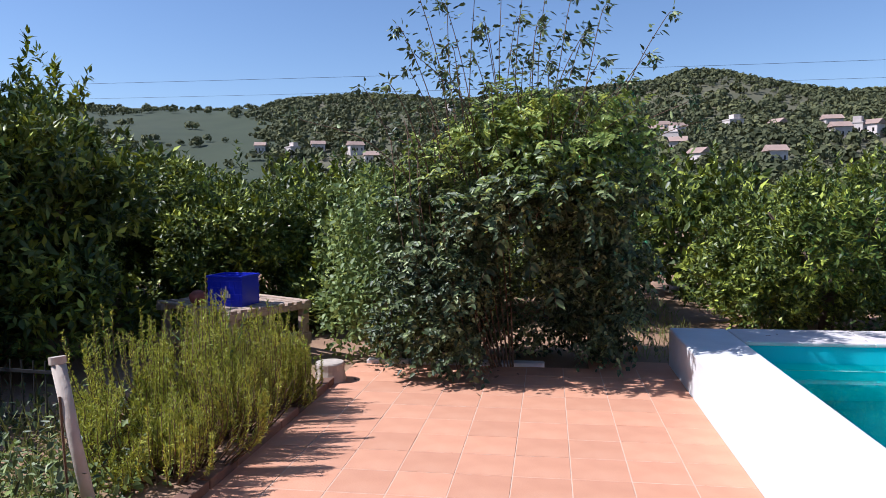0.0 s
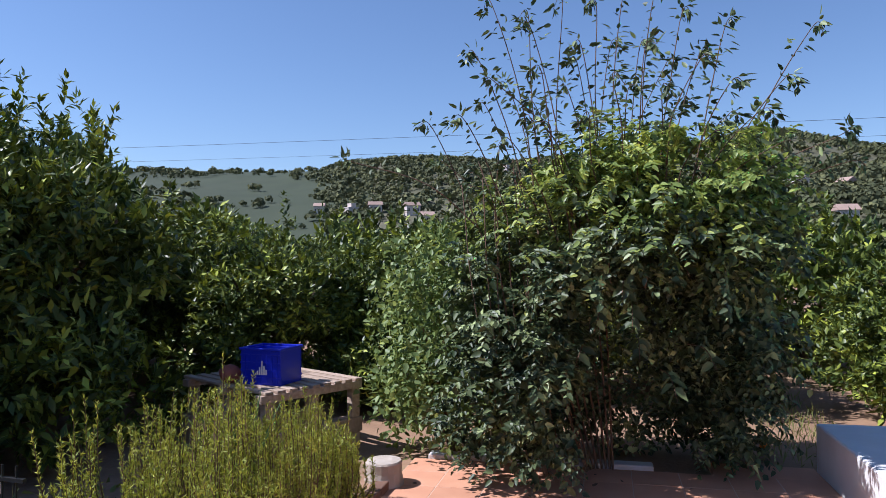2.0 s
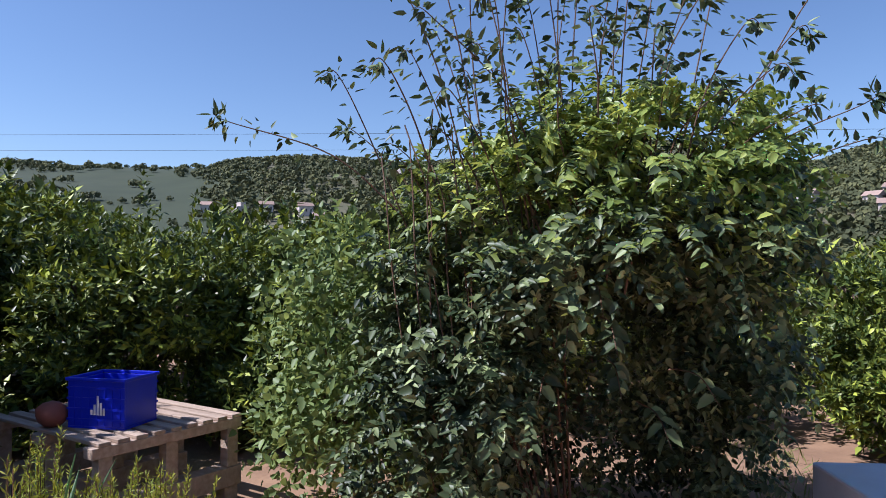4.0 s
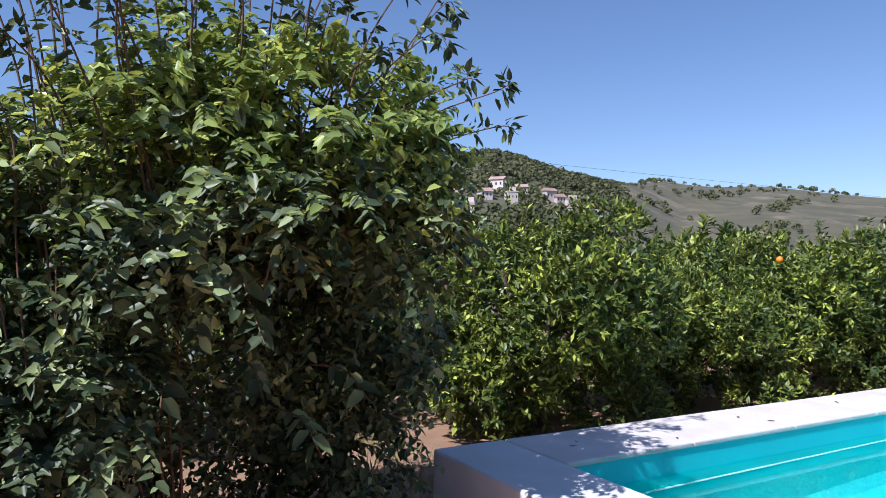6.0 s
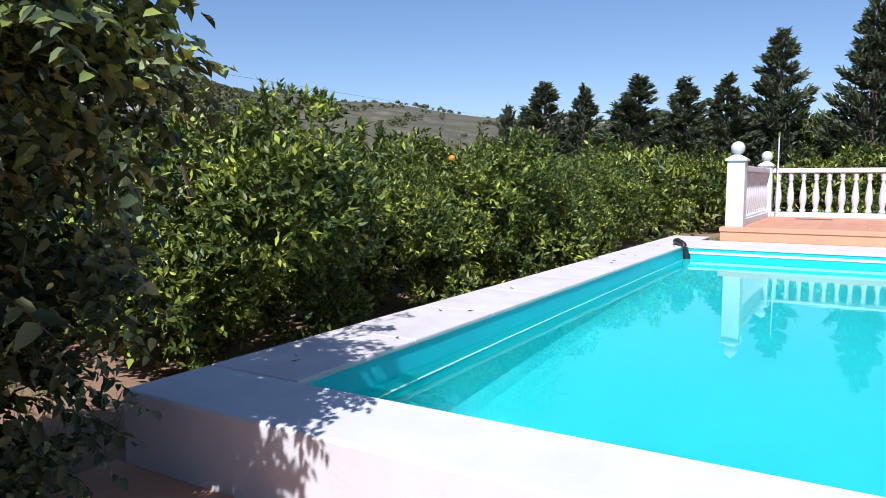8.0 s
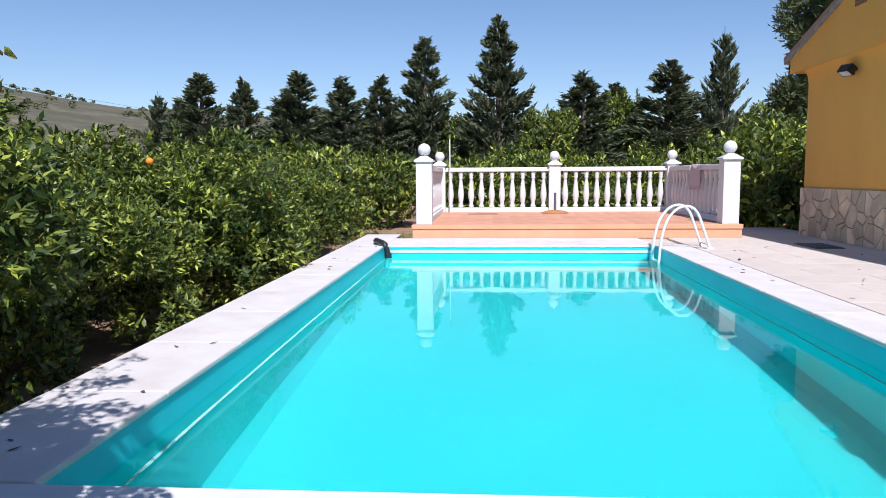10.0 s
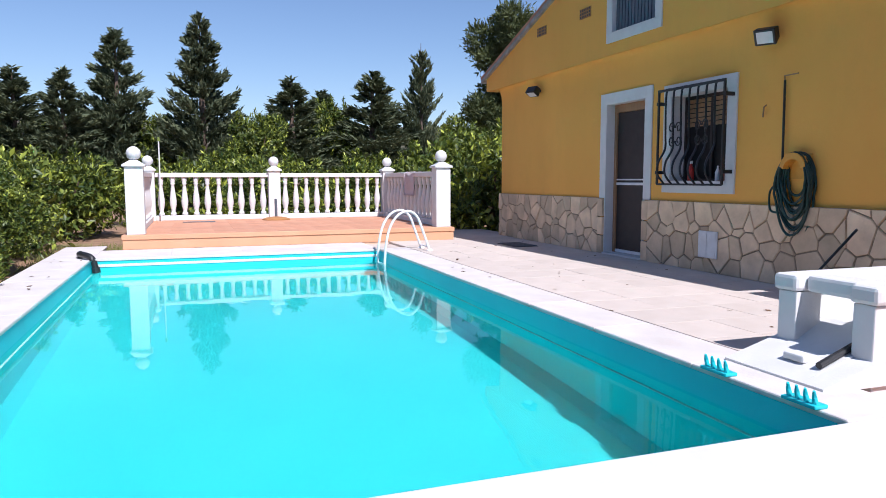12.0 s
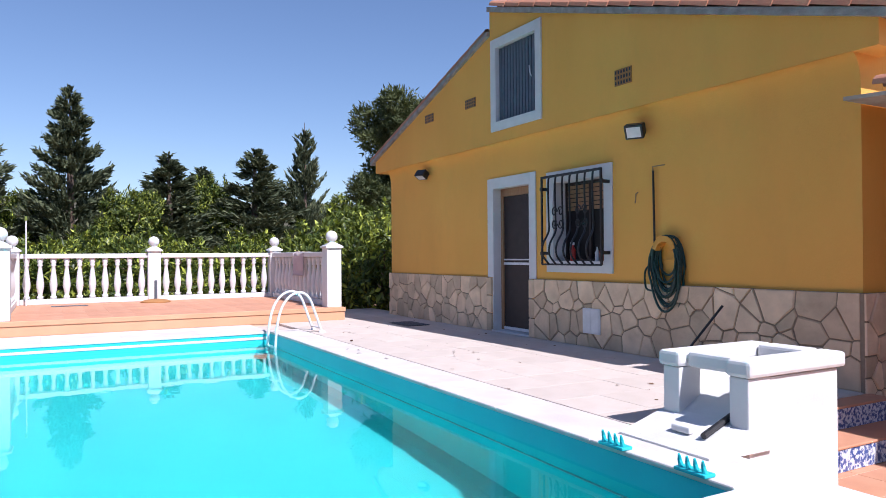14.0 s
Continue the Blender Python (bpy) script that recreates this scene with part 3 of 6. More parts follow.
def roof_half(name, x_low, z_low, x_high, z_high, edge=M_ROOF_EDGE, thick=0.07):
    e = empty(name)
    tagged(e, "sloping roof of weathered terracotta barrel tiles", "roof", kind="structure")
    part("roof_slab", prism([(x_low, z_low), (x_high, z_high), (x_high, z_high + thick), (x_low, z_low + thick)], "y", -8.4, GY + 0.05), edge, e, "mortar roof edge")
    ln = math.hypot(x_high - x_low, z_high - z_low)
    n = int(ln / 0.36)
    ux, uz = (x_high - x_low) / ln, (z_high - z_low) / ln
    bm = bmesh.new()
    seg = 6
    for end in (0, 1):
        rr = 0.10 - 0.02 * end
        for k in range(seg + 1):
            a = math.pi * k / seg
            for th in (1.0, 0.86):
                bm.verts.new((end * 0.42, math.cos(a) * rr * th, math.sin(a) * rr * th + (0.02 if end else 0)))
    bm.verts.ensure_lookup_table()
    idx = lambda end, k, th: bm.verts[end * (seg + 1) * 2 + k * 2 + th]
    for k in range(seg):
        bm.faces.new((idx(0, k, 0), idx(1, k, 0), idx(1, k + 1, 0), idx(0, k + 1, 0)))
        bm.faces.new((idx(0, k, 1), idx(0, k + 1, 1), idx(1, k + 1, 1), idx(1, k, 1)))
        bm.faces.new((idx(0, k, 0), idx(0, k + 1, 0), idx(0, k + 1, 1), idx(0, k, 1)))
    me = bpy.data.meshes.new("roof_tile")
    bmesh.ops.recalc_face_normals(bm, faces=bm.faces[:])
    bm.to_mesh(me)
    bm.free()
    me.materials.append(M_ROOF)
    tilt = math.degrees(math.atan2(uz, ux))
    for row in range(3):
        for i in range(n):
            t = new("roof_tile", me)
            t.parent = e
            s = i * 0.36
            t.matrix_basis = pose(x_low + ux * s, GY - 0.04 - row * 0.22, z_low + 0.075 + uz * s, 0, -tilt if ux > 0 else 0, 0) if ux > 0 else Matrix.Translation((x_low + ux * s, GY - 0.04 - row * 0.22, z_low + 0.075 + uz * s)) @ Matrix.Rotation(math.pi, 4, "Z") @ Matrix.Rotation(-math.atan2(uz, -ux), 4, "Y")
    return e


roof_half("roof_1", 2.62, roof_r(2.62), 8.21, roof_r(8.21))
roof_half("roof_2", 12.45, roof_l(12.45), 8.215, roof_l(8.215))
roof_half("roof_3", -4.5, 2.2, HOUSE_X0 - 0.02, 2.62, M_STUMP, 0.03).matrix_basis = pose(0, 0.10, 0)


def surround(name, x0, x1, z0, z1, w, y, y_in, bottom=True, parent=None):
    """A white band round an opening, with its reveals."""
    bm = bmesh.new()
    zb = z0 - w if bottom else z0
    add_box(bm, x0 - w, y + 0.001, zb, x0, y + 0.022, z1 + w)
    add_box(bm, x1, y + 0.001, zb, x1 + w, y + 0.022, z1 + w)
    add_box(bm, x0, y + 0.001, z1, x1, y + 0.022, z1 + w)
    if bottom:
        add_box(bm, x0, y + 0.001, z0 - w, x1, y + 0.022, z0)
        add_box(bm, x0, y_in, z0 - 0.0, x1, y + 0.02, z0 + 0.02)
    add_box(bm, x0, y_in, z0, x0 + 0.02, y + 0.02, z1)
    add_box(bm, x1 - 0.02, y_in, z0, x1, y + 0.02, z1)
    add_box(bm, x0 + 0.02, y_in, z1 - 0.02, x1 - 0.02, y + 0.02, z1)
    return part(name, bm, M_WHITE, parent, "white painted surround")


def house_door():
    e = empty("door_1", 7.85, HOUSE_Y, DECK)
    tagged(e, "dark brown screen door in a white surround", "door", kind="structure")
    inv = lambda bm: bmesh.ops.translate(bm, verts=bm.verts[:], vec=(-7.85, -HOUSE_Y, -DECK))
    x0, x1, z1 = DOOR[0], DOOR[1], DOOR[3]
    bm = bmesh.new()
    w = 0.13
    for a, b, c, d in ((x0 - w, x0, 1.12, z1 + w), (x1, x1 + w, 1.12, z1 + w), (x0, x1, z1, z1 + w)):
        add_box(bm, a, HOUSE_Y + 0.001, c, b, HOUSE_Y + 0.022, d, 0.004)
    add_box(bm, x0, HOUSE_Y - 0.16, DECK, x0 + 0.02, HOUSE_Y + 0.02, z1)
    add_box(bm, x1 - 0.02, HOUSE_Y - 0.16, DECK, x1, HOUSE_Y + 0.02, z1)
    add_box(bm, x0 + 0.02, HOUSE_Y - 0.16, z1 - 0.02, x1 - 0.02, HOUSE_Y + 0.02, z1)
    inv(bm)
    part("surround", bm, M_WHITE, e, "white painted surround")
    bm = bmesh.new()
    ya, yb = HOUSE_Y - 0.17, HOUSE_Y - 0.11
    add_box(bm, x0 + 0.021, ya, DECK, x0 + 0.075, yb, z1 - 0.021, 0.005)
    add_box(bm, x1 - 0.075, ya, DECK, x1 - 0.021, yb, z1 - 0.021, 0.005)
    add_box(bm, x0 + 0.075, ya, z1 - 0.13, x1 - 0.075, yb, z1 - 0.021, 0.005)
    inv(bm)
    part("door_frame", bm, M_WOOD, e, "varnished wooden frame")
    bm = bmesh.new()
    add_box(bm, x0 + 0.078, ya + 0.01, DECK + 0.03, x1 - 0.078, yb - 0.025, z1 - 0.133)
    inv(bm)
    leaf = part("door_leaf", bm, M_DARKWOOD, e, "dark mesh screen")
    bm = bmesh.new()
    for za, zb in ((1.30, 1.335), (1.365, 1.385), (DECK + 0.03, DECK + 0.07)):
        add_box(bm, x0 + 0.08, yb - 0.024, za, x1 - 0.08, yb - 0.008, zb, 0.003)
    inv(bm)
    part("rail", bm, M_STEEL, leaf, "pale metal mid rail")
    bm = box(x0 + 0.10, yb - 0.024, 1.38, x0 + 0.13, yb + 0.03, 1.46, 0.006)
    inv(bm)
    part("handle", bm, M_IRON, leaf)
    bm = box(x0, HOUSE_Y - 0.17, DECK - 0.01, x1, HOUSE_Y + 0.05, DECK + 0.025, 0.006)
    inv(bm)
    part("threshold", bm, M_COPING, e)


house_door()


def barred_window():
    e = empty("window_1")
    tagged(e, "white framed window behind a bulging black iron grille", "window", kind="structure")
    x0, x1, z0, z1 = WIN
    surround("surround", x0, x1, z0, z1, 0.12, HOUSE_Y, HOUSE_Y - 0.2, True, e)
    bm = bmesh.new()
    y = HOUSE_Y - 0.2
    for a, b, c, d in ((x0 + 0.02, x0 + 0.045, z0 + 0.02, z1 - 0.02), (x1 - 0.045, x1 - 0.02, z0 + 0.02, z1 - 0.02), (x0 + 0.045, x1 - 0.045, z1 - 0.05, z1 - 0.02), (x0 + 0.045, x1 - 0.045, z0 + 0.02, z0 + 0.045), ((x0 + x1) / 2 - 0.02, (x0 + x1) / 2 + 0.02, z0 + 0.045, z1 - 0.05)):
        add_box(bm, a, y - 0.04, c, b, y + 0.02, d, 0.004)
    part("window_frame", bm, M_DARKWOOD, e, "dark wooden frame")
    part("pane", box(x0 + 0.045, y - 0.02, z0 + 0.045, x1 - 0.045, y - 0.012, z1 - 0.05), M_GLASSY, e, "dark glass pane")
    for i in range(6):
        part("slat", box(x0 + 0.05, y - 0.01, z1 - 0.105 - 0.055 * i, x1 - 0.05, y + 0.005, z1 - 0.06 - 0.055 * i, 0.004), M_WOOD, e, "brown roller blind slat")
    # grille
    gx0, gx1, gz0, gz1 = x0 - 0.06, x1 + 0.07, z0 - 0.02, z1 + 0.06
    yo = HOUSE_Y + 0.13
    g = part("grille", tube([(gx0, yo, gz0), (gx1, yo, gz0)], 0.012, 6), M_IRON, e, "black wrought iron grille")
    for z in (gz1 - 0.0,):
        part("rail", box(gx0, yo - 0.012, z - 0.03, gx1, yo + 0.012, z, 0.003), M_IRON, g)
    n = 9
    for i in range(n):
        x = gx0 + (gx1 - gx0) * i / (n - 1)
        ctrl = [(x, HOUSE_Y + 0.04, gz1 + 0.0), (x, yo, gz1 - 0.05), (x, yo, gz1 - 0.5), (x, yo + 0.0, gz0 + 0.42), (x, yo + 0.09, gz0 + 0.26), (x, yo + 0.10, gz0 + 0.12), (x, yo, gz0)]
        if i in (0, n - 1):
            part("bar", box(x - 0.012, yo - 0.012, gz0, x + 0.012, yo + 0.012, gz1, 0.003), M_IRON, g)
        else:
            part("bar", tube(curve_pts(ctrl, 5), 0.0125, 6), M_IRON, g)
    for cx in (gx0 + 0.33, gx1 - 0.33):
        for sx in (-1, 1):
            for sz in (-1, 1):
                pts = [(cx + sx * (0.062 - (0.052 - 0.0016 * k) * math.cos(0.33 * k)), yo + 0.012, (gz0 + gz1) / 2 + 0.02 + sz * (0.075 + (0.052 - 0.0016 * k) * math.sin(0.33 * k) * 1.3)) for k in range(24)]
                part("scroll", tube(pts, 0.008, 5), M_IRON, g)
    for z in (gz0 + 0.14, gz1 - 0.16):
        for x, s in ((gx0, -1), (gx1, 1)):
            part("bracket", box(min(x, x + s * 0.03), HOUSE_Y + 0.02, z - 0.02, max(x, x + s * 0.03), yo + 0.012, z + 0.02, 0.003), M_IRON, g)


barred_window()


def sill_items():
    z = WIN[2] + 0.0205
    y = HOUSE_Y - 0.09
    p = tagged(link_bm("flower_pot", lathe([(0.035, z), (0.05, z + 0.1), (0.054, z + 0.1), (0.054, z + 0.115), (0.044, z + 0.115), (0.04, z + 0.02)], 6.09, y, 14), M_POT, smooth=False), "small reddish flower pot on the window sill", "flower pot")
    b = empty("spray_bottle", 6.65, y, z)
    tagged(b, "small red plastic bottle on the window sill", "bottle")
    part("bottle", lathe([(0.035, 0), (0.038, 0.01), (0.036, 0.14), (0.014, 0.18), (0.014, 0.2)], 0, 0, 12), M_RED, b)
    part("nozzle", box(-0.018, -0.012, 0.2, 0.04, 0.012, 0.235, 0.004), M_PLASTIC_W, b, "white nozzle")
    j = tagged(link_bm("bottle", lathe([(0.025, z), (0.028, z + 0.01), (0.028, z + 0.1), (0.01, z + 0.14), (0.01, z + 0.17)], 6.2, y, 12), M_PLASTIC_W), "small white bottle on the window sill", "bottle")


sill_items()


def upper_window():
    e = empty("window_2")
    tagged(e, "grey shuttered attic window with white surround", "window", kind="structure")
    x0, x1, z0, z1 = UW
    surround("surround", x0, x1, z0, z1, 0.11, GY, GY - 0.15, True, e)
    s = part("shutter", box(x0 + 0.02, GY - 0.09, z0 + 0.02, x1 - 0.02, GY - 0.07, z1 - 0.02), M_SHUTTER, e, "closed grey slatted shutter")
    n = 13
    for i in range(n):
        a = x0 + 0.025 + (x1 - x0 - 0.05) * i / n
        part("slat", box(a + 0.009, GY - 0.07, z0 + 0.03, a + (x1 - x0 - 0.05) / n - 0.009, GY - 0.035, z1 - 0.03, 0.006), M_SHUTTER, s)
    part("handle", tube([(x0 + 0.17, GY - 0.04, 3.8), (x0 + 0.17, GY - 0.015, 3.84), (x0 + 0.19, GY - 0.015, 3.95)], 0.008, 6), M_STEEL, s)


upper_window()


def air_brick(x, z, w=0.3, h=0.14):
    e = empty("air_brick", x, GY, z)
    tagged(e, "small perforated terracotta air brick in the gable", "air brick", "air bricks in the gable")
    part("plate", box(-w / 2, 0.001, -h / 2, w / 2, 0.012, h / 2, 0.002), M_VENT, e)
    for j in range(3):
        for i in range(6):
            part("hole", box(-w / 2 + (i + 0.25) * w / 6, 0.0125, -h / 2 + (j + 0.2) * h / 3, -w / 2 + (i + 0.75) * w / 6, 0.0145, -h / 2 + (j + 0.8) * h / 3), M_IRON, e, "dark hole")


air_brick(10.06, 3.72)
air_brick(8.74, 3.72)
air_brick(5.51, 3.40, 0.26, 0.18)


def floodlight(x, y, z, w, h, tilt, yaw, label):
    e = empty("floodlight", x, y, z)
    tagged(e, label, "floodlight")
    part("arm", box(-0.03, 0, -0.02, 0.03, 0.10, 0.02, 0.004), M_IRON, e)
    m = Matrix.Translation((0, 0.13, 0)) @ Matrix.Rotation(radians(yaw), 4, "Z") @ Matrix.Rotation(radians(-tilt), 4, "X")
    bm = bmesh.new()
    add_prism(bm, [(-0.06, -h * 0.35), (0.07, -h / 2), (0.07, h / 2), (-0.06, h * 0.35)], "x", -w / 2, w / 2)
    bmesh.ops.bevel(bm, geom=bm.edges[:], offset=0.008, segments=1, affect="EDGES")
    bmesh.ops.transform(bm, matrix=m, verts=bm.verts[:])
    part("housing", bm, M_IRON, e, "black metal housing")
    bm = box(-w / 2 + 0.025, 0.071, -h / 2 + 0.025, w / 2 - 0.025, 0.075, h / 2 - 0.025)
    bmesh.ops.transform(bm, matrix=m, verts=bm.verts[:])
    part("glass", bm, M_STEEL, e, "pale reflector glass")


floodlight(5.33, HOUSE_Y, 2.78, 0.2, 0.165, 30, 30, "black wall floodlight with pale glass under the gable")
floodlight(10.33, HOUSE_Y, 2.82, 0.2, 0.15, 60, 20, "small black floodlight by the house corner")


def hose_set():
    e = empty("garden_hose", 4.96, HOUSE_Y, 1.38)
    tagged(e, "coiled dark green garden hose on a yellow wall hanger", "hose")
    bm = bmesh.new()
    add_prism(bm, [(math.cos(a) * 0.15, 0.10 + math.sin(a) * 0.15) for a in np.linspace(0.15, math.pi - 0.15, 9)] + [(math.cos(a) * 0.11, 0.08 + math.sin(a) * 0.11) for a in np.linspace(math.pi - 0.15, 0.15, 9)], "y", 0.002, 0.12)
    part("hanger", bm, M_ORANGE_PL, e, "yellow plastic hanger")
    part("hanger_plate", box(-0.13, 0.002, 0.0, 0.13, 0.012, 0.24, 0.004), M_ORANGE_PL, e)
    for i in range(13):
        pts = []
        rx, dz = 0.13 + 0.0075 * i, 0.50 + 0.026 * i - (0.12 if i % 3 == 1 else 0)
        for k in range(29):
            a = math.tau * k / 28
            pts.append((rx * math.sin(a) * (1.0 if math.cos(a) > 0 else 0.9) + 0.01 * math.sin(3 * a + i), 0.03 + 0.014 * (i % 6) + 0.008 * math.sin(2 * a + i), 0.25 - dz * (1 - math.cos(a)) / 2))
        part("coil", tube(pts, 0.0125, 7), M_HOSE, e)
    part("end", tube(curve_pts([(0.2, 0.05, -0.02), (0.31, 0.06, -0.12), (0.3, 0.06, -0.3), (0.18, 0.06, -0.33)], 8), 0.011, 6), M_HOSE, e)
    part("pipe", tube([(0.19, 0.04, 0.02), (0.21, 0.03, 0.6), (0.215, 0.03, 0.95)], 0.012, 6), M_IRON, e, "upright black pipe")
    part("spray_arm", tube([(0.215, 0.03, 0.95), (0.2, 0.05, 0.99), (0.0, 0.09, 0.985)], 0.007, 6), M_WOOD, e, "thin bent arm")


hose_set()
w = empty("wall_vent", 6.13, HOUSE_Y + 0.06, 0.655)
tagged(w, "white rectangular vent cover on the stone plinth", "vent cover")
part("cover", box(-0.15, 0, -0.15, 0.15, 0.02, 0.15, 0.006), M_PLASTIC_W, w)
for s in (-1, 1):
    part("panel", box(s * 0.07 - 0.062, 0.0205, -0.135, s * 0.07 + 0.062, 0.026, 0.135, 0.003), M_PLASTIC_W, w)
hk = tagged(link_bm("wall_hook", tube([(5.43, HOUSE_Y, 2.12), (5.43, HOUSE_Y + 0.03, 2.1), (5.44, HOUSE_Y + 0.03, 2.0)], 0.008, 6), M_WOOD), "small rusty hook on the ochre wall", "hook")
bl = tagged(link_bm("broom_handle", tube([(4.55, HOUSE_Y + 0.42, DECK + 0.01), (4.25, HOUSE_Y + 0.09, 0.95)], 0.012, 7), M_IRON), "black pole leaning on the stone plinth", "pole")

# ---- far terrace with balustrade ----
TX0, TX1, TY0, TY1 = 11.24, 15.25, 2.45, 7.72
te = tagged(link_bm("terrace", box(TX0, TY0, -0.1, TX1, TY1, TERR - 0.022), M_GROUT), "raised terrace with terracotta edge", "terrace", kind="structure")
RAIL_T, RAIL_B = 1.52, 0.66


def gate_post(x, y, h, w, label):
    e = empty("balustrade_post", x, y, TERR)
    tagged(e, label, "post", "posts of the balustrade")
    bm = bmesh.new()
    add_box(bm, -w / 2, -w / 2, 0, w / 2, w / 2, h, 0.006)
    part("shaft", bm, M_WHITE, e)
    bm = bmesh.new()
    add_box(bm, -w / 2 - 0.03, -w / 2 - 0.03, h, w / 2 + 0.03, w / 2 + 0.03, h + 0.035, 0.005)
    lo = [bm.verts.new((sx * (w / 2 + 0.02), sy * (w / 2 + 0.02), h + 0.034)) for sx, sy in ((-1, -1), (1, -1), (1, 1), (-1, 1))]
    hi = [bm.verts.new((sx * 0.05, sy * 0.05, h + 0.10)) for sx, sy in ((-1, -1), (1, -1), (1, 1), (-1, 1))]
    for k in range(4):
        bm.faces.new((lo[k], lo[(k + 1) % 4], hi[(k + 1) % 4], hi[k]))
    bm.faces.new(hi)
    part("cap", bm, M_WHITE, e)
    r = 0.105
    prof = [(0.05, h + 0.095), (0.045, h + 0.115)] + [(max(0.01, r * math.sin(a)), h + 0.20 - r * math.cos(a)) for a in np.linspace(0.45, math.pi - 0.05, 11)]
    part("ball", lathe(prof, 0, 0, 18), M_WHITE, e, smooth=True)


for x, y, h, w, s in ((11.4, 7.53, 1.02, 0.26, "tall"), (11.4, 2.62, 1.02, 0.26, "tall"), (15.08, 5.07, 1.0, 0.24, "white"), (15.08, 2.6, 1.0, 0.24, "white"), (15.08, 7.53, 1.0, 0.24, "white")):
    gate_post(x, y, h, w, s + " painted square post topped with a ball" if s == "white" else "tall white square post with ball finial at the terrace front")

BAL = [(0.055, 0), (0.055, 0.05), (0.036, 0.06), (0.042, 0.1), (0.064, 0.2), (0.068, 0.26), (0.056, 0.36), (0.037, 0.5), (0.032, 0.56), (0.05, 0.585), (0.037, 0.61), (0.052, 0.64), (0.052, 0.7)]
bal_bm = lathe([(r, z * (RAIL_T - 0.09 - RAIL_B) / 0.7) for r, z in BAL], 0, 0, 10)
bal_me = bpy.data.meshes.new("baluster")
bmesh.ops.recalc_face_normals(bal_bm, faces=bal_bm.faces[:])
bal_bm.to_mesh(bal_me)
bal_bm.free()
for p in bal_me.polygons:
    p.use_smooth = True
bal_me.materials.append(M_WHITE)


def balustrade(x0, y0, x1, y1, n):
    e = empty("balustrade", x0, y0, 0)
    tagged(e, "white painted balustrade with turned balusters", "balustrade", "balustrade runs on the terrace")
    dx, dy = x1 - x0, y1 - y0
    ln = math.hypot(dx, dy)
    e.matrix_basis = pose(x0, y0, 0, 0, 0, math.degrees(math.atan2(dy, dx)))
    part("top_rail", box(0, -0.08, RAIL_T - 0.09, ln, 0.08, RAIL_T, 0.012), M_WHITE, e)
    part("bottom_rail", box(0, -0.08, TERR, ln, 0.08, RAIL_B, 0.01), M_WHITE, e)
    for i in range(n):
        b = new("baluster", bal_me)
        b.parent = e
        b.matrix_basis = pose(ln * (i + 0.5) / n, 0, RAIL_B, 0, 0, 0)


balustrade(15.08, 5.19, 15.08, 7.41, 10)
balustrade(15.08, 2.72, 15.08, 4.95, 10)
balustrade(11.53, 2.6, 14.96, 2.6, 14)
balustrade(11.53, 7.53, 14.96, 7.53, 14)


def towel():
    bm = bmesh.new()
    rows = []
    for k in range(13):
        s = -0.22 + 0.62 * k / 12
        row = []
        for i in range(9):
            x = -0.27 + 0.54 * i / 8
            if s < 0:
                y, z = -0.09 - 0.004 * math.sin(x * 20), RAIL_T + 0.012 + s
            elif s < 0.18:
                y, z = -0.09 + s, RAIL_T + 0.012
            else:
                y, z = 0.092 + 0.008 * math.sin(x * 17 + s * 4), RAIL_T + 0.012 - (s - 0.18) * 2.1
            row.append(bm.verts.new((x, y, z)))
        rows.append(row)
    for r0, r1 in zip(rows, rows[1:]):
        for a, b, c, d in zip(r0, r0[1:], r1[1:], r1):
            bm.faces.new((a, b, c, d))
    bmesh.ops.solidify(bm, geom=bm.faces[:], thickness=0.008)
    ob = link_bm("towel", bm, M_TOWEL, None, smooth=True)
    ob.matrix_basis = pose(13.1, 2.6, 0) @ Matrix.Scale(1.25, 4, (1, 0, 0))
    tagged(ob, "pale pink towel hung over the balustrade rail", "towel")


towel()


def parasol_base():
    e = empty("parasol_base", 14.55, 5.1, TERR)
    tagged(e, "parasol stand with rusty round base and stub pole", "parasol base")
    part("base", lathe([(0.28, 0.0), (0.28, 0.02), (0.2, 0.05), (0.05, 0.07), (0.04, 0.07)], 0, 0, 20), M_VENT, e, "rusty round base")
    part("pole", lathe([(0.028, 0.06), (0.028, 0.42), (0.02, 0.43)], 0, 0, 10), M_SHUTTER, e, "grey stub pole")


parasol_base()
pl = empty("garden_pole", 14.85, 7.3, TERR)
tagged(pl, "slim pale green pole standing by the balustrade corner", "pole")
part("pole", tube([(0, 0, 0.0), (0.0, 0, 1.58)], 0.013, 8), M_PLASTIC_W, pl)
part("tip", tube([(0, 0, 1.58), (0, 0, 1.66)], [0.028, 0.02], 8), L_SUNLIT, pl, "green tip")
gr = tagged(link_bm("floor_strip", box(14.2, 6.3, TERR + 0.002, 14.35, 6.9, TERR + 0.012, 0.003), M_SHUTTER), "grey drain strip on the terrace floor", "drain")


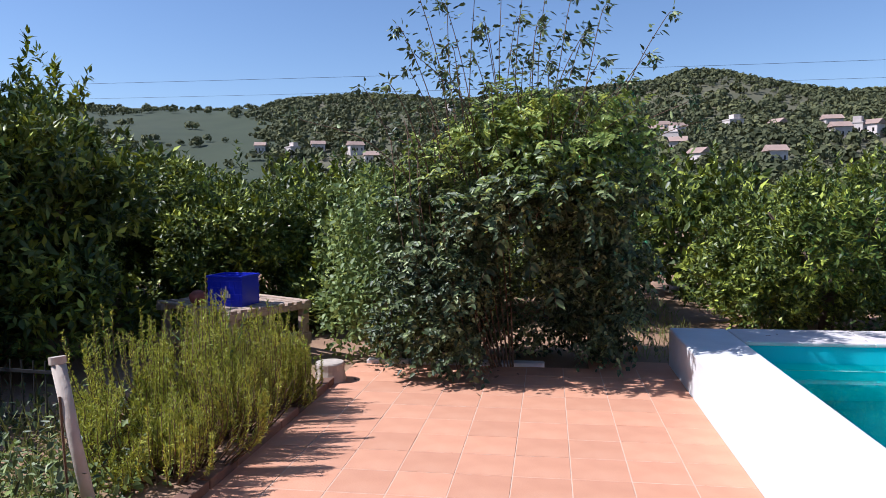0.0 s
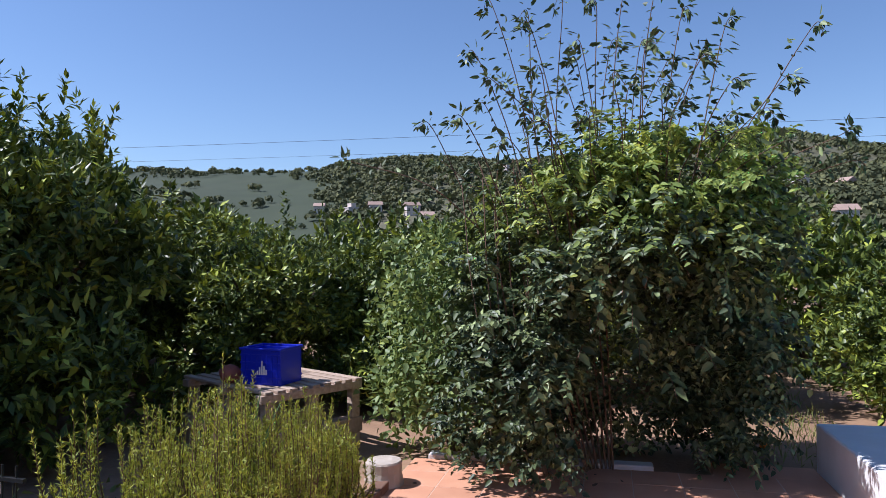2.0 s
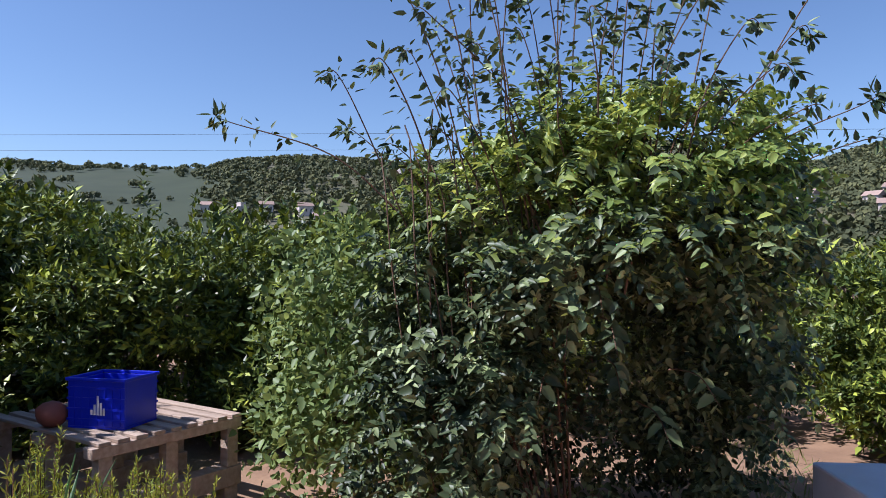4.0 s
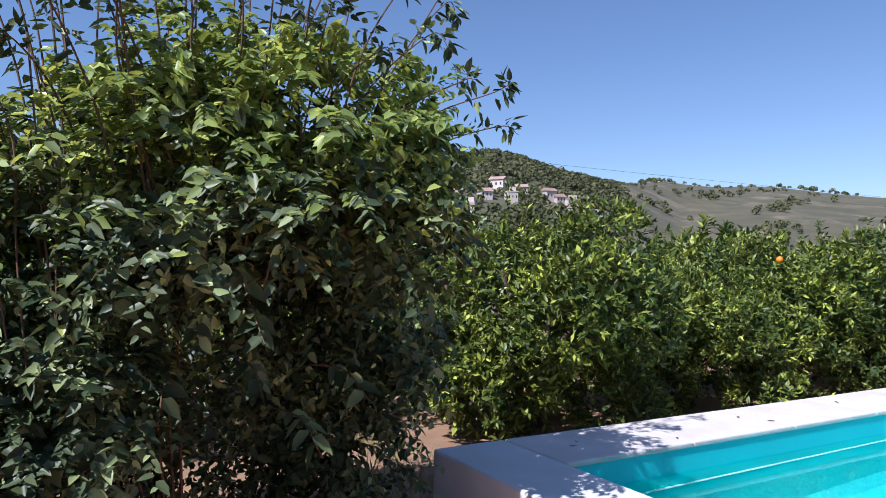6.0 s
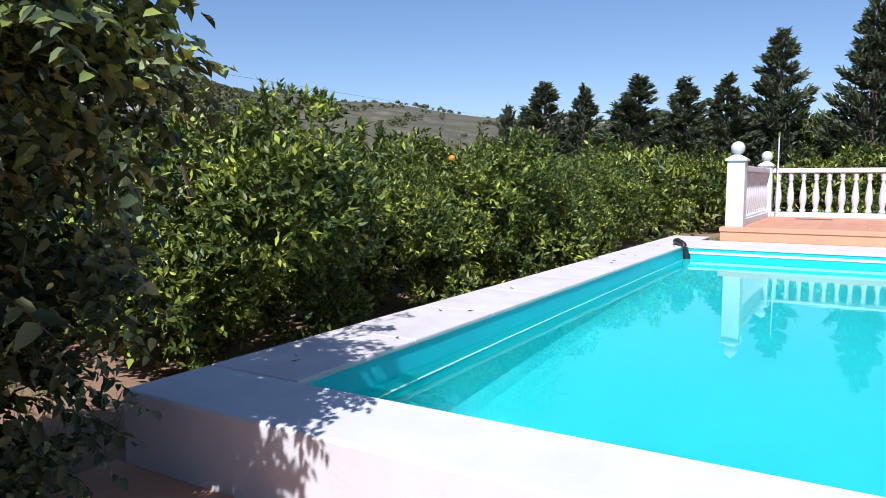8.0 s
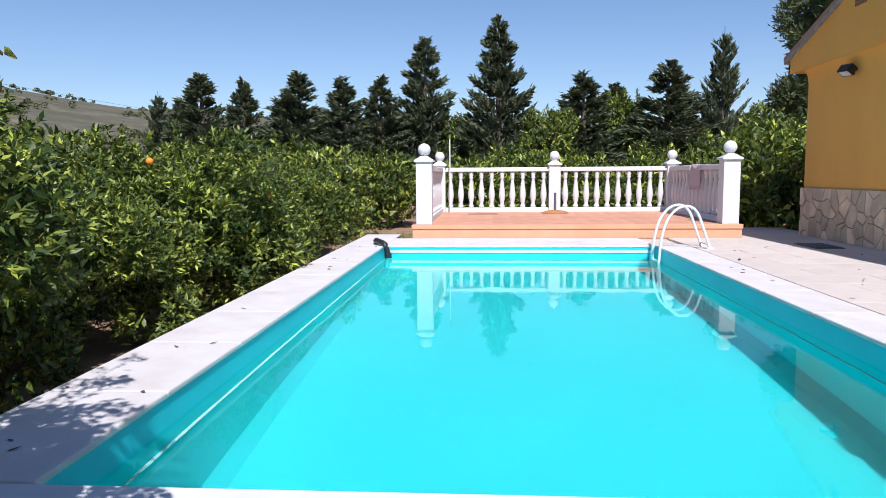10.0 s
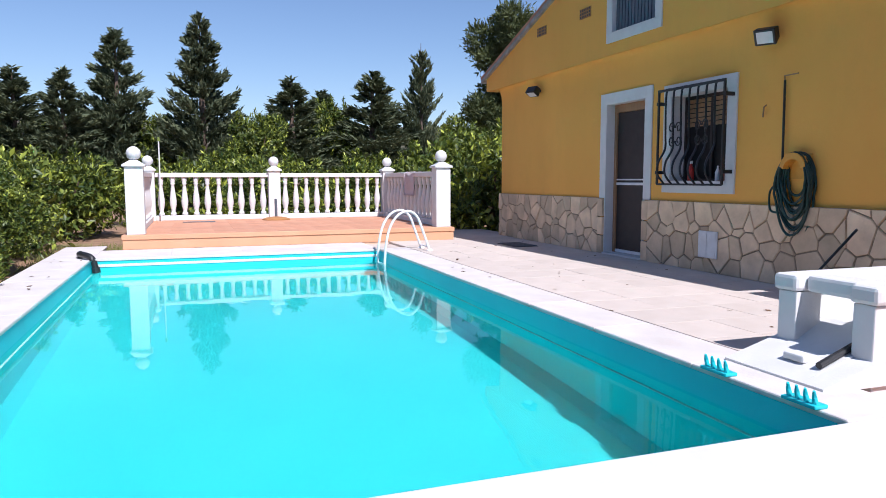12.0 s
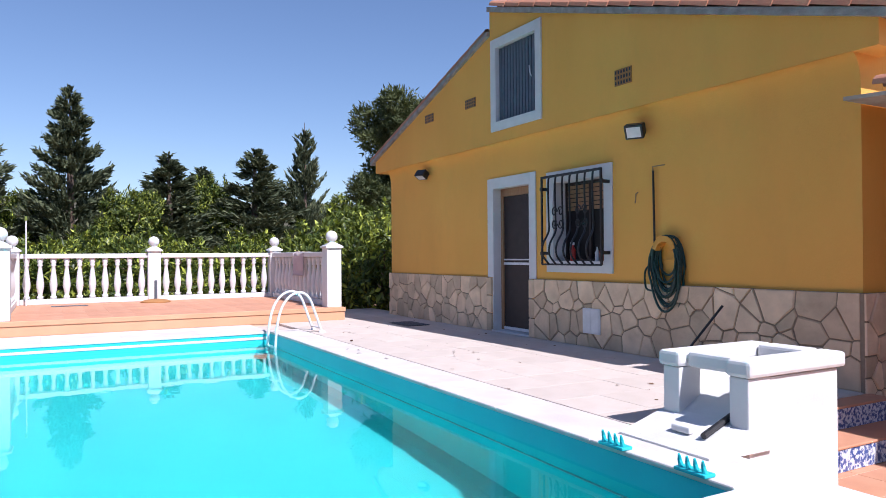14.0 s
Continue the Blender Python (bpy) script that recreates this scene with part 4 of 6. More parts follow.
def ladder():
    e = empty("pool_ladder", 9.72, PY0 - 0.08, DECK)
    tagged(e, "white tubular steel pool ladder over the pool edge", "ladder")
    rails = []
    for sx in (-0.2, 0.2):
        ctrl = [(sx, -0.54, 0.0), (sx, -0.44, 0.28), (sx, -0.35, 0.5), (sx, -0.22, 0.585), (sx, -0.05, 0.52), (sx, 0.08, 0.3), (sx, 0.14, -0.1), (sx, 0.16, -0.9)]
        rails.append(part("rail", tube(curve_pts(ctrl, 6), 0.019, 10), M_STEEL, e, smooth=True))
        part("foot", lathe([(0.05, 0.0), (0.05, 0.012), (0.03, 0.03)], sx, -0.54, 14), M_STEEL, e)
    for z in (-0.25, -0.5, -0.75):
        part("step", box(-0.2, 0.11, z, 0.2, 0.19, z + 0.03, 0.006), M_STEEL, e)
    part("cross_bar", tube([(-0.2, -0.52, 0.06), (0.2, -0.52, 0.06)], 0.012, 8), M_STEEL, e)


ladder()


def pump_box():
    e = empty("pool_pump_housing")
    tagged(e, "white masonry pump housing with a heavy slab top", "pump housing")
    x0, x1, y0, y1 = 2.33, 2.95, 2.66, 3.46
    part("side_wall", box(x0, y0, -0.1, x0 + 0.1, y1 - 0.02, 0.735, 0.004), M_WHITE, e)
    part("side_wall", box(x1 - 0.1, y0, -0.1, x1, y1 - 0.02, 0.735, 0.004), M_WHITE, e)
    part("back_wall", box(x0 + 0.101, y0, -0.1, x1 - 0.101, y0 + 0.1, 0.735, 0.004), M_WHITE, e)
    for x in (x0 - 0.004, x1 - 0.126):
        part("pillar", box(x, y1 - 0.16, 0.2, x + 0.13, y1 + 0.03, 0.74, 0.008), M_WHITE, e)
    for a, b, c, d in ((x0 - 0.03, x0 + 0.14, y0 - 0.05, y1 + 0.05), (x1 - 0.14, x1 + 0.03, y0 - 0.05, y1 + 0.05), (x0 + 0.142, x1 - 0.142, y0 - 0.05, y0 + 0.12), (x0 + 0.142, x1 - 0.142, y1 - 0.2, y1 - 0.02)):
        part("slab", box(a, c, 0.742, b, d, 0.838, 0.022), M_WHITE, e)
    bm = bmesh.new()
    add_prism(bm, [(y0 + 0.101, DECK - 0.01), (y1 + 0.38, DECK - 0.01), (y1 + 0.38, DECK + 0.012), (y1 + 0.0, 0.47), (y1 - 0.2, 0.58), (y0 + 0.101, 0.70)], "x", x0 + 0.105, x1 - 0.105)
    for a, b in ((x0 - 0.03, x0 + 0.1045), (x1 - 0.1045, x1 + 0.03)):
        add_prism(bm, [(y1 - 0.15, DECK - 0.01), (y1 + 0.381, DECK - 0.01), (y1 + 0.381, DECK + 0.013), (y1 - 0.15, 0.505)], "x", a, b)
    part("ramp", bm, M_WHITE, e, "sloping white apron")
    # thin dark bar slanting down the apron channel
    part("pipe", tube([(x0 + 0.16, y1 - 0.05, 0.505), (x0 + 0.13, y1 + 0.24, 0.42)], 0.02, 8), M_IRON, e, "dark slanting bar on the apron")


pump_box()
lid = tagged(link_bm("skimmer_lid", box(2.56, 3.6, 0.405, 2.70, 3.7, 0.445, 0.01), M_WHITE), "small white lid lying on the sloping apron", "lid")


def pool_comb(x):
    e = empty("roller_clip", x, PY0 + 0.0, DECK)
    tagged(e, "small turquoise plastic clip with prongs on the pool edge", "clip", "clips on the pool edge")
    part("base", box(-0.1, -0.05, 0.001, 0.1, 0.03, 0.02, 0.005), M_POOL, e)
    for i in range(4):
        part("prong", tube([(-0.075 + 0.05 * i, 0.0, 0.02), (-0.07 + 0.05 * i, 0.005, 0.055), (-0.08 + 0.05 * i, 0.02, 0.085)], [0.014, 0.012, 0.006], 6), M_POOL, e)


pool_comb(2.2)
pool_comb(2.77)
e = empty("return_pipe", 10.0, 8.08, DECK)
tagged(e, "black bent hose over the far pool corner", "hose")
part("pipe", tube(curve_pts([(0.55, 0.12, 0.03), (0.2, 0.08, 0.05), (0.02, 0.0, 0.06), (-0.08, -0.1, 0.02), (-0.09, -0.14, -0.12)], 6), 0.04, 10), M_IRON, e, smooth=True)
part("nozzle", tube([(-0.09, -0.14, -0.1), (-0.09, -0.145, -0.17)], 0.052, 10), M_IRON, e)
gt = empty("drain_grate", 9.9, 1.86, DECK)
tagged(gt, "dark rectangular drain grate in the deck", "grate")
part("frame", box(-0.34, -0.2, 0.001, 0.34, 0.2, 0.008, 0.002), M_IRON, gt)
for i in range(9):
    part("bar", box(-0.32, -0.18 + 0.04 * i, 0.008, 0.32, -0.16 + 0.04 * i, 0.016), M_SHUTTER, gt)


def steps():
    for i, (xa, xb, y0, y1, z) in enumerate(((2.50, 2.78, 1.27, 2.55, 0.17), (2.78, 2.945, 1.27, 2.55, 0.335))):
        e = empty("step_%d" % (i + 1))
        tagged(e, "terracotta step with blue and white tiled riser", "step", kind="structure")
        part("step_body", box(xa, y0, -0.1, xb + 0.001, y1, z - 0.02), M_GROUT, e)
        part("tread", box(xa - 0.02, y0, z - 0.019, xb, y1 + 0.01, z, 0.006), M_TERRACOTTA, e)
        for k in range(8):
            a = y0 + (y1 - y0) * k / 8
            part("riser_tile", box(xa - 0.012, a + 0.002, z - 0.168, xa - 0.002, a + (y1 - y0) / 8 - 0.002, z - 0.021, 0.002), M_BLUETILE, e)


steps()

# ---- garden bed, pallets, crate ----
bed = tagged(link_bm("garden_bed", box(-6.0, 3.0, -0.1, FX0 - 0.06, 8.1, 0.03), M_SOIL), "planted soil bed beside the terrace", "garden bed", kind="structure")


def kerb():
    e = empty("bed_kerb")
    tagged(e, "low brick kerb along the planted bed", "kerb", kind="structure")
    for i in range(14):
        y = 3.0 + 0.34 * i
        part("brick", box(FX0 - 0.058, y + 0.004, -0.05, FX0 + 0.03, y + 0.33, 0.055, 0.008), M_KERB, e)
    f = empty("edge_kerb")
    tagged(f, "pale stone kerb at the terrace edge", "kerb", kind="structure")
    for i in range(4):
        x = FX0 + 0.1 + 0.42 * i
        part("stone", box(x + 0.004, FY1 + 0.002, -0.06, x + 0.415, FY1 + 0.12, 0.035, 0.012), M_COPING, f)


kerb()
stump = tagged(link_bm("stump", lathe([(0.14, -0.04), (0.135, 0.02), (0.122, 0.09), (0.126, 0.15), (0.118, 0.162), (0.06, 0.166), (0.01, 0.164)], -1.5, 7.69, 18), M_STUMP, smooth=False), "short pale sawn stump at the bed corner", "stump")


def pallet_table():
    e = empty("pallet_table", -2.2, 8.32, -0.03, 150)
    tagged(e, "weathered wooden pallets stacked as a low table", "pallet table")
    # local x runs along the boards
    for i in range(9):
        y = -0.4 + 0.108 * i
        part("board", box(0.0, y, 0.56, 1.2 + 0.03 * (i % 3), y + 0.072, 0.582, 0.004), M_PALLET, e)
    for x in (0.0, 0.55, 1.12):
        part("bearer", box(x, -0.4, 0.5, x + 0.09, 0.57, 0.559, 0.004), M_PALLET, e)
        part("lower_bearer", box(x, -0.4, 0.14, x + 0.12, 0.57, 0.26, 0.004), M_PALLET, e)
        for y in (-0.38, 0.05, 0.45):
            part("block", box(x + 0.01, y, 0.26, x + 0.08, y + 0.08, 0.5, 0.004), M_PALLET, e)
            part("leg", box(x + 0.01, y, -0.03, x + 0.11, y + 0.1, 0.14, 0.004), M_PALLET, e)


pallet_table()


def crate():
    e = empty("crate", -2.65, 8.32, 0.553, -8)
    tagged(e, "blue plastic fruit crate on the pallet table", "crate")
    w, d, h = 0.37, 0.30, 0.27
    part("base", box(-w / 2, -d / 2, 0, w / 2, d / 2, 0.012), M_BLUE, e)
    for y in (-d / 2, d / 2 - 0.012):
        s = part("long_side", box(-w / 2, y, 0.012, w / 2, y + 0.012, h, 0.003), M_BLUE, e)
        o = -0.006 if y < 0 else 0.012
        for k in range(4):
            part("rib", box(-w / 2 - 0.004, y + o, 0.045 + 0.06 * k, w / 2 + 0.004, y + o + 0.006, 0.057 + 0.06 * k), M_BLUE, s)
        for k in range(7):
            part("rib", box(-w / 2 + 0.04 + 0.05 * k, y + o, 0.02, -w / 2 + 0.046 + 0.05 * k, y + o + 0.005, h - 0.03), M_BLUE, s)
        if y < 0:
            for k in range(5):
                hh = (0.03, 0.06, 0.11, 0.07, 0.04)[k]
                part("worn_print", box(-0.03 + 0.02 * k, y - 0.0075, 0.08, -0.016 + 0.02 * k, y - 0.0065, 0.08 + hh), M_TOWEL, s, "worn pale print")
    for x in (-w / 2, w / 2 - 0.012):
        part("short_side", box(x, -d / 2 + 0.012, 0.012, x + 0.012, d / 2 - 0.012, h, 0.003), M_BLUE, e)
    for y in (-d / 2 - 0.012, d / 2 - 0.003):
        part("rim", box(-w / 2 - 0.012, y, h, w / 2 + 0.012, y + 0.015, h + 0.02, 0.004), M_BLUE, e)
    for x in (-w / 2 - 0.012, w / 2 - 0.003):
        part("rim", box(x, -d / 2 + 0.004, h, x + 0.015, d / 2 - 0.004, h + 0.02, 0.004), M_BLUE, e)


crate()
bmf = bmesh.new()
bmesh.ops.create_icosphere(bmf, subdivisions=2, radius=0.09)
for v in bmf.verts:
    v.co *= 1 + 0.12 * noise.noise(v.co * 14)
    v.co.z *= 0.85
pk = link_bm("clay_pot", bmf, M_POT, smooth=True)
pk.matrix_basis = pose(-2.95, 8.2, 0.628)
tagged(pk, "round reddish brown gourd beside the crate", "gourd")


def stake():
    e = empty("garden_stake", -1.88, 4.9, 0)
    tagged(e, "leaning white weathered stake with a rusty strip", "stake")
    part("stake", tube([(0.12, 0.0, -0.05), (0.0, 0.03, 0.4), (-0.1, 0.07, 0.78)], [0.03, 0.03, 0.034], 10), M_STUMP, e, smooth=True)
    part("cap", tube([(-0.1, 0.07, 0.765), (-0.104, 0.072, 0.80)], 0.04, 10), M_STUMP, e)
    part("strip", tube([(-0.02, 0.0, 0.0), (-0.035, 0.0, 0.35), (-0.06, 0.02, 0.62)], 0.007, 5), M_STEM, e, "rusty iron strip")


stake()


def garden_fence():
    e = empty("garden_fence", -4.3, 6.15, 0.02, -6)
    tagged(e, "low rusty iron fence behind the planted bed", "fence")
    for z in (0.12, 0.42):
        part("rail", box(0, -0.01, z, 1.5, 0.01, z + 0.02), M_IRON, e)
    for i in range(16):
        part("bar", tube([(0.05 + 0.093 * i, 0, 0), (0.05 + 0.093 * i, 0, 0.5)], 0.006, 5), M_IRON, e)


garden_fence()

# ---- plants ----


def citrus_variant(name, seed, r, h, dens, leaf, label, group, shoots=0):
    """One orange tree: short trunk, limbs and a dense crown of leaf rosettes that reaches down to the ground."""
    global rng
    rng = np.random.default_rng(seed)
    e = empty(name)
    bm = bmesh.new()
    add_tube(bm, [(0, 0, -0.1), (0.03, 0.02, 0.25), (0.0, 0.0, 0.6)], [0.09, 0.075, 0.06], 8)
    for k in range(6):
        a = k * math.tau / 6 + 0.3
        add_tube(bm, [(0, 0, 0.35 + 0.04 * k), (math.cos(a) * r * 0.3, math.sin(a) * r * 0.3, h * 0.45), (math.cos(a) * r * 0.62, math.sin(a) * r * 0.62, h * 0.68)], [0.05, 0.035, 0.012], 6)
    part("trunk", bm, M_BARK, e, smooth=True)
    lob = [(0, 0, h * 0.5, r * 0.66, r * 0.66, h * 0.4)]
    for k in range(19):
        a = k * 2.4 + seed
        q = rng.uniform(0.5, 0.76)
        z = h * rng.uniform(0.14, 0.8)
        q *= 1.0 if z < h * 0.6 else 0.75
        s = rng.uniform(0.22, 0.34)
        lob.append((math.cos(a) * r * q, math.sin(a) * r * q, z, r * s, r * s, min(h * 0.3, r * s, z)))
    # dense inner foliage, then rosettes of leaves at the twig ends
    inner = [(x, y, z, a * 0.84, b * 0.84, c * 0.84) for x, y, z, a, b, c in lob]
    P0, N0 = lobes_cloud(inner, dens * 0.42, 0.04, 0.75)
    ok = P0[:, 2] > 0.05
    B0, A0, L0 = sprigs(P0[ok], N0[ok], 3, leaf * 0.5, 0.1)
    P, Nr = lobes_cloud(lob, dens, 0.07, 0.8)
    lumps = np.array([noise.noise(Vector(p) * 2.9 + Vector((seed, 0, 0))) for p in P])
    keep = (P[:, 2] > 0.06) & (P[:, 2] < h * 1.04) & (lumps > -0.08)
    P, Nr = P[keep], Nr[keep]
    for k in range(shoots):
        a, q, ln = rng.uniform(0, math.tau), rng.uniform(0, 0.6) * r, rng.uniform(0.15, 0.5)
        b = np.array([math.cos(a) * q, math.sin(a) * q, h * 0.86]) + np.linspace(0, 1, 6)[:, None] * np.array([rng.normal(0, 0.1), rng.normal(0, 0.1), ln])
        P, Nr = np.concatenate([P, b]), np.concatenate([Nr, np.tile([0.0, 0.0, 1.0], (6, 1))])
    n, k = len(P), 8
    twig = unit(Nr + rng.normal(0, 0.35, Nr.shape) + np.array([0, 0, 0.55]))
    R = lambda v: np.repeat(v, k, 0)
    B1 = R(P) + R(twig) * rng.uniform(-0.6, 0.5, (n * k, 1)) * leaf + rng.normal(0, leaf * 0.1, (n * k, 3))
    A1 = unit(R(twig) * 0.55 + unit(rng.normal(0, 1, (n * k, 3))) * 0.95)
    L1 = unit(R(twig) + rng.normal(0, 0.3, (n * k, 3)) + np.array([0, 0, 0.35]))
    B, A, N = np.concatenate([B0, B1]), np.concatenate([A0, A1]), np.concatenate([L0, L1])
    size = np.concatenate([rng.uniform(1.2, 1.7, len(B0)), rng.uniform(0.75, 1.25, len(B1))]) * leaf
    leaves("crown", e, L_ORANGE, B, A, N, size, size * rng.uniform(0.32, 0.42, len(B)))
    return tagged(e, label, "tree", group)


ORANGE_LABEL, ORANGE_GROUP = "dense dark green orange tree, leafy to the ground", "orange trees of the grove"
V1 = citrus_variant("orange_tree", 11, 1.6, 2.1, 155, 0.07, ORANGE_LABEL, ORANGE_GROUP, 4)
V2 = citrus_variant("orange_tree", 23, 1.6, 2.0, 155, 0.07, ORANGE_LABEL, ORANGE_GROUP, 5)
V3 = citrus_variant("orange_tree", 37, 1.5, 2.5, 110, 0.09, "tall dark orange tree with upright leafy shoots", ORANGE_GROUP, 20)
F1 = citrus_variant("orange_tree", 12, 1.6, 2.1, 20, 0.155, ORANGE_LABEL, ORANGE_GROUP, 5)
F2 = citrus_variant("orange_tree", 24, 1.6, 2.0, 20, 0.155, ORANGE_LABEL, ORANGE_GROUP, 5)
B1 = citrus_variant("broadleaf_tree", 71, 2.6, 5.2, 22, 0.2, "light green broadleaf tree among the cypresses", "broadleaf trees behind the grove", 6)
V1.matrix_basis = pose(3.35, 10.12, 0, 0, 0, 20) @ Matrix.Diagonal((1, 1, 0.96, 1))
V2.matrix_basis = pose(7.1, 10.05, 0, 0, 0, 100) @ Matrix.Diagonal((1, 1, 0.93, 1))
V3.matrix_basis = pose(-4.8, 7.75, 0, 0, 0, 60) @ Matrix.Diagonal((1.05, 1.05, 1.1, 1))
F1.matrix_basis = pose(2.6, 13.6, 0, 0, 0, 30)
F2.matrix_basis = pose(6.0, 13.8, 0, 0, 0, 60)
B1.matrix_basis = pose(50, 2.4, 0) @ Matrix.Diagonal((1, 1, 1.2, 1))
# Unseen at left: the x=-8.8 to -9.2 row and oversized V2, added for shade.
GROVE = [(V2, 5.3, 10.1, 0.84, 10), (V1, 9.2, 10.1, 0.9, 200), (V2, 11.4, 10.15, 0.92, 250), (F1, 13.6, 10.4, 0.93, 60), (F2, 16.2, 10.6, 0.95, 130), (F1, 18.9, 9.6, 0.95, 310),
         (F2, 18.6, 7.0, 0.93, 15), (F1, 18.7, 4.6, 0.93, 75), (F2, 18.6, 2.1, 0.95, 170), (F1, 17.4, -0.2, 1.15, 222), (F2, 14.6, 0.2, 1.12, 140), (F1, 20.6, -1.4, 1.3, 10),
         (V2, -3.9, 10.7, 1.12, 80), (V1, -1.9, 11.0, 1.0, 140), (V2, 0.4, 11.6, 0.97, 300), (F1, 9.8, 13.6, 1.0, 100), (F2, 13.5, 13.9, 1.0, 20),
         (F1, -3.6, 14.2, 1.05, 45), (F2, -0.6, 14.6, 1.0, 90), (V3, -6.7, 9.6, 1.25, 200), (F1, -6.5, 12.6, 1.15, 10), (V2, -6.5, 6.3, 1.7, 260), (F1, -7.8, 3.4, 1.2, 0), (F2, 21.5, 12, 1.0, 0), (F1, 22.0, 6.0, 1.0, 40), (F2, 22.0, 1.5, 1.05, 90), (F1, 24.0, -3.4, 1.5, 70), (F2, 23.0, -6.0, 1.6, 140)] + [(v, 49, -13 + 4.1 * k, 1.0 + 0.1 * (k % 3), 50 * k) for k, v in enumerate([F1, F2] * 6)] + [(F1, -8.8, 5.8, 1.5, 30), (F2, -8.9, 8.9, 1.55, 60), (F1, -9.2, 12.0, 1.5, 0), (B1, 54, -3.0, 1.25, 80), (B1, 35, -7.5, 0.8, 140), (B1, 31.5, -9.0, 0.9, 20), (B1, 55, 8.5, 1.0, 220), (B1, 56, 16.0, 1.0, 10), (B1, 56, -12.5, 1.0, 300)]
for v, x, y, s, rz in GROVE:
    copy_thing(v, pose(x, y, 0, 0, 0, rz) @ Matrix.Diagonal((s, s, s, 1)))

rng = np.random.default_rng(5)
orch, osz = [], []
for k in range(900):
    az, r = rng.uniform(-50, 125), rng.uniform(17, 130)
    x, y = PC.x + math.sin(radians(az)) * r, PC.y + math.cos(radians(az)) * r
    if (x < 23 and y < 16.5 and x > -8) or (y < 3 and x < 24) or (44 < x < 60 and -14 < y < 40):
        continue
    orch.append((x, y, -0.2))
    osz.append(rng.uniform(1.9, 2.5))
far_clumps("orchard", np.array(orch), np.array(osz), 190, L_ORANGE, "rows of orange trees receding towards the hills", 0.13)


def fruit(x, y, z):
    bm = bmesh.new()
    bmesh.ops.create_icosphere(bm, subdivisions=2, radius=0.036)
    o = link_bm("orange", bm, M_FRUIT, smooth=True)
    o.matrix_basis = pose(x, y, z)
    tagged(o, "ripe orange fruit hanging among the leaves", "orange", "oranges on the trees")


fruit(6.01, 9.54, 1.51)
fruit(7.6, 8.95, 1.15)
fruit(1.2, 9.1, 0.03)


def big_shrub():
    """The tall shrub by the pool corner: dense lower mass, large leaves and long arching shoots."""
    global rng
    rng = np.random.default_rng(41)
    e = empty("shrub", 0.05, 8.3, 0)
    tagged(e, "tall leafy shrub with long wispy shoots by the pool", "shrub")
    for k in range(9):
        a = 1.9 + k * 0.2
        q = 0.1 + 0.03 * k
        part("stem", tube([(math.cos(a) * q * 0.6, math.sin(a) * q * 0.4, -0.05), (math.cos(a) * q * 1.4, math.sin(a) * q, 0.8), (math.cos(a) * (q * 2 + 0.1), math.sin(a) * q * 1.5, 1.9)], [0.009, 0.007, 0.004], 6), M_STEM, e, "reddish brown upright stem")
    for k in range(7):
        x = -0.95 + 0.06 * k + 0.025 * (k % 2)
        part("stem", tube(curve_pts([(x + 0.25, -0.2, 0.0), (x + 0.1, -0.5, 0.8), (x + 0.03 * (k % 3), -0.52, 1.4), (x - 0.04 + 0.05 * (k % 3), -0.5, 1.8), (x - 0.08 + 0.06 * (k % 2), -0.42, 2.05 + 0.08 * (k % 4))], 5), 0.004, 5), M_STEM, e, "reddish brown upright stem")
    core = [(0.1, 0.55, 0.95, 0.75, 0.55, 0.95), (0.12, 0.3, 1.75, 0.62, 0.62, 0.55), (-0.55, 0.25, 0.75, 0.45, 0.5, 0.75), (0.6, 0.4, 1.0, 0.4, 0.5, 0.85)]
    crown = [(0.3, -0.1, 1.95, 0.7, 0.7, 0.5), (-0.35, -0.05, 1.8, 0.6, 0.6, 0.5), (0.75, -0.15, 1.65, 0.42, 0.5, 0.45), (0.1, -0.5, 1.75, 0.6, 0.4, 0.45), (0.05, 0.0, 2.25, 0.6, 0.5, 0.35), (0.45, -0.5, 2.0, 0.45, 0.4, 0.4), (0.45, -0.65, 1.6, 0.5, 0.35, 0.3), (-0.15, -0.7, 1.6, 0.4, 0.3, 0.3), (0.8, -0.2, 2.05, 0.38, 0.4, 0.4)]
    flank = [(-0.65, -0.4, 1.2, 0.45, 0.42, 0.55), (-0.8, -0.25, 0.65, 0.45, 0.5, 0.55), (-0.42, -0.55, 0.7, 0.35, 0.3, 0.5), (-0.85, 0.0, 1.5, 0.35, 0.4, 0.4), (0.85, 0.0, 1.2, 0.3, 0.5, 0.45), (0.8, 0.15, 0.65, 0.3, 0.45, 0.45), (0.88, 0.4, 0.45, 0.26, 0.36, 0.42), (0.98, 0.15, 1.05, 0.25, 0.36, 0.36)]
    P0, N0 = lobes_cloud(core, 230, 0.03, 0.6)
    P0, N0 = P0[P0[:, 2] > 0.04], N0[P0[:, 2] > 0.04]
    B0, A0, L0 = sprigs(P0, N0, 4, 0.05, 0.1)
    # twigs that arch out of the mass, each with leaves in pairs along it
    T, TN = lobes_cloud(crown + flank, 72, 0.08, 0.8)
    lumps = np.array([noise.noise(Vector(p) * 2.6) for p in T])
    # the shaded front is a hollow under the overhanging crown
    hollow = (T[:, 0] > -0.22) & (T[:, 0] < 0.85) & (T[:, 1] < -0.2) & (T[:, 2] < 1.36 + 0.12 * np.sin(T[:, 0] * 7))
    ok = (T[:, 2] > 0.1) & ~hollow & (lumps > -0.2)
    T, TN = T[ok], TN[ok]
    nt, per = len(T), 20
    D = unit(TN + rng.normal(0, 0.45, TN.shape) + np.array([0, 0, 0.4]))
    ln = rng.uniform(0.2, 0.44, nt)
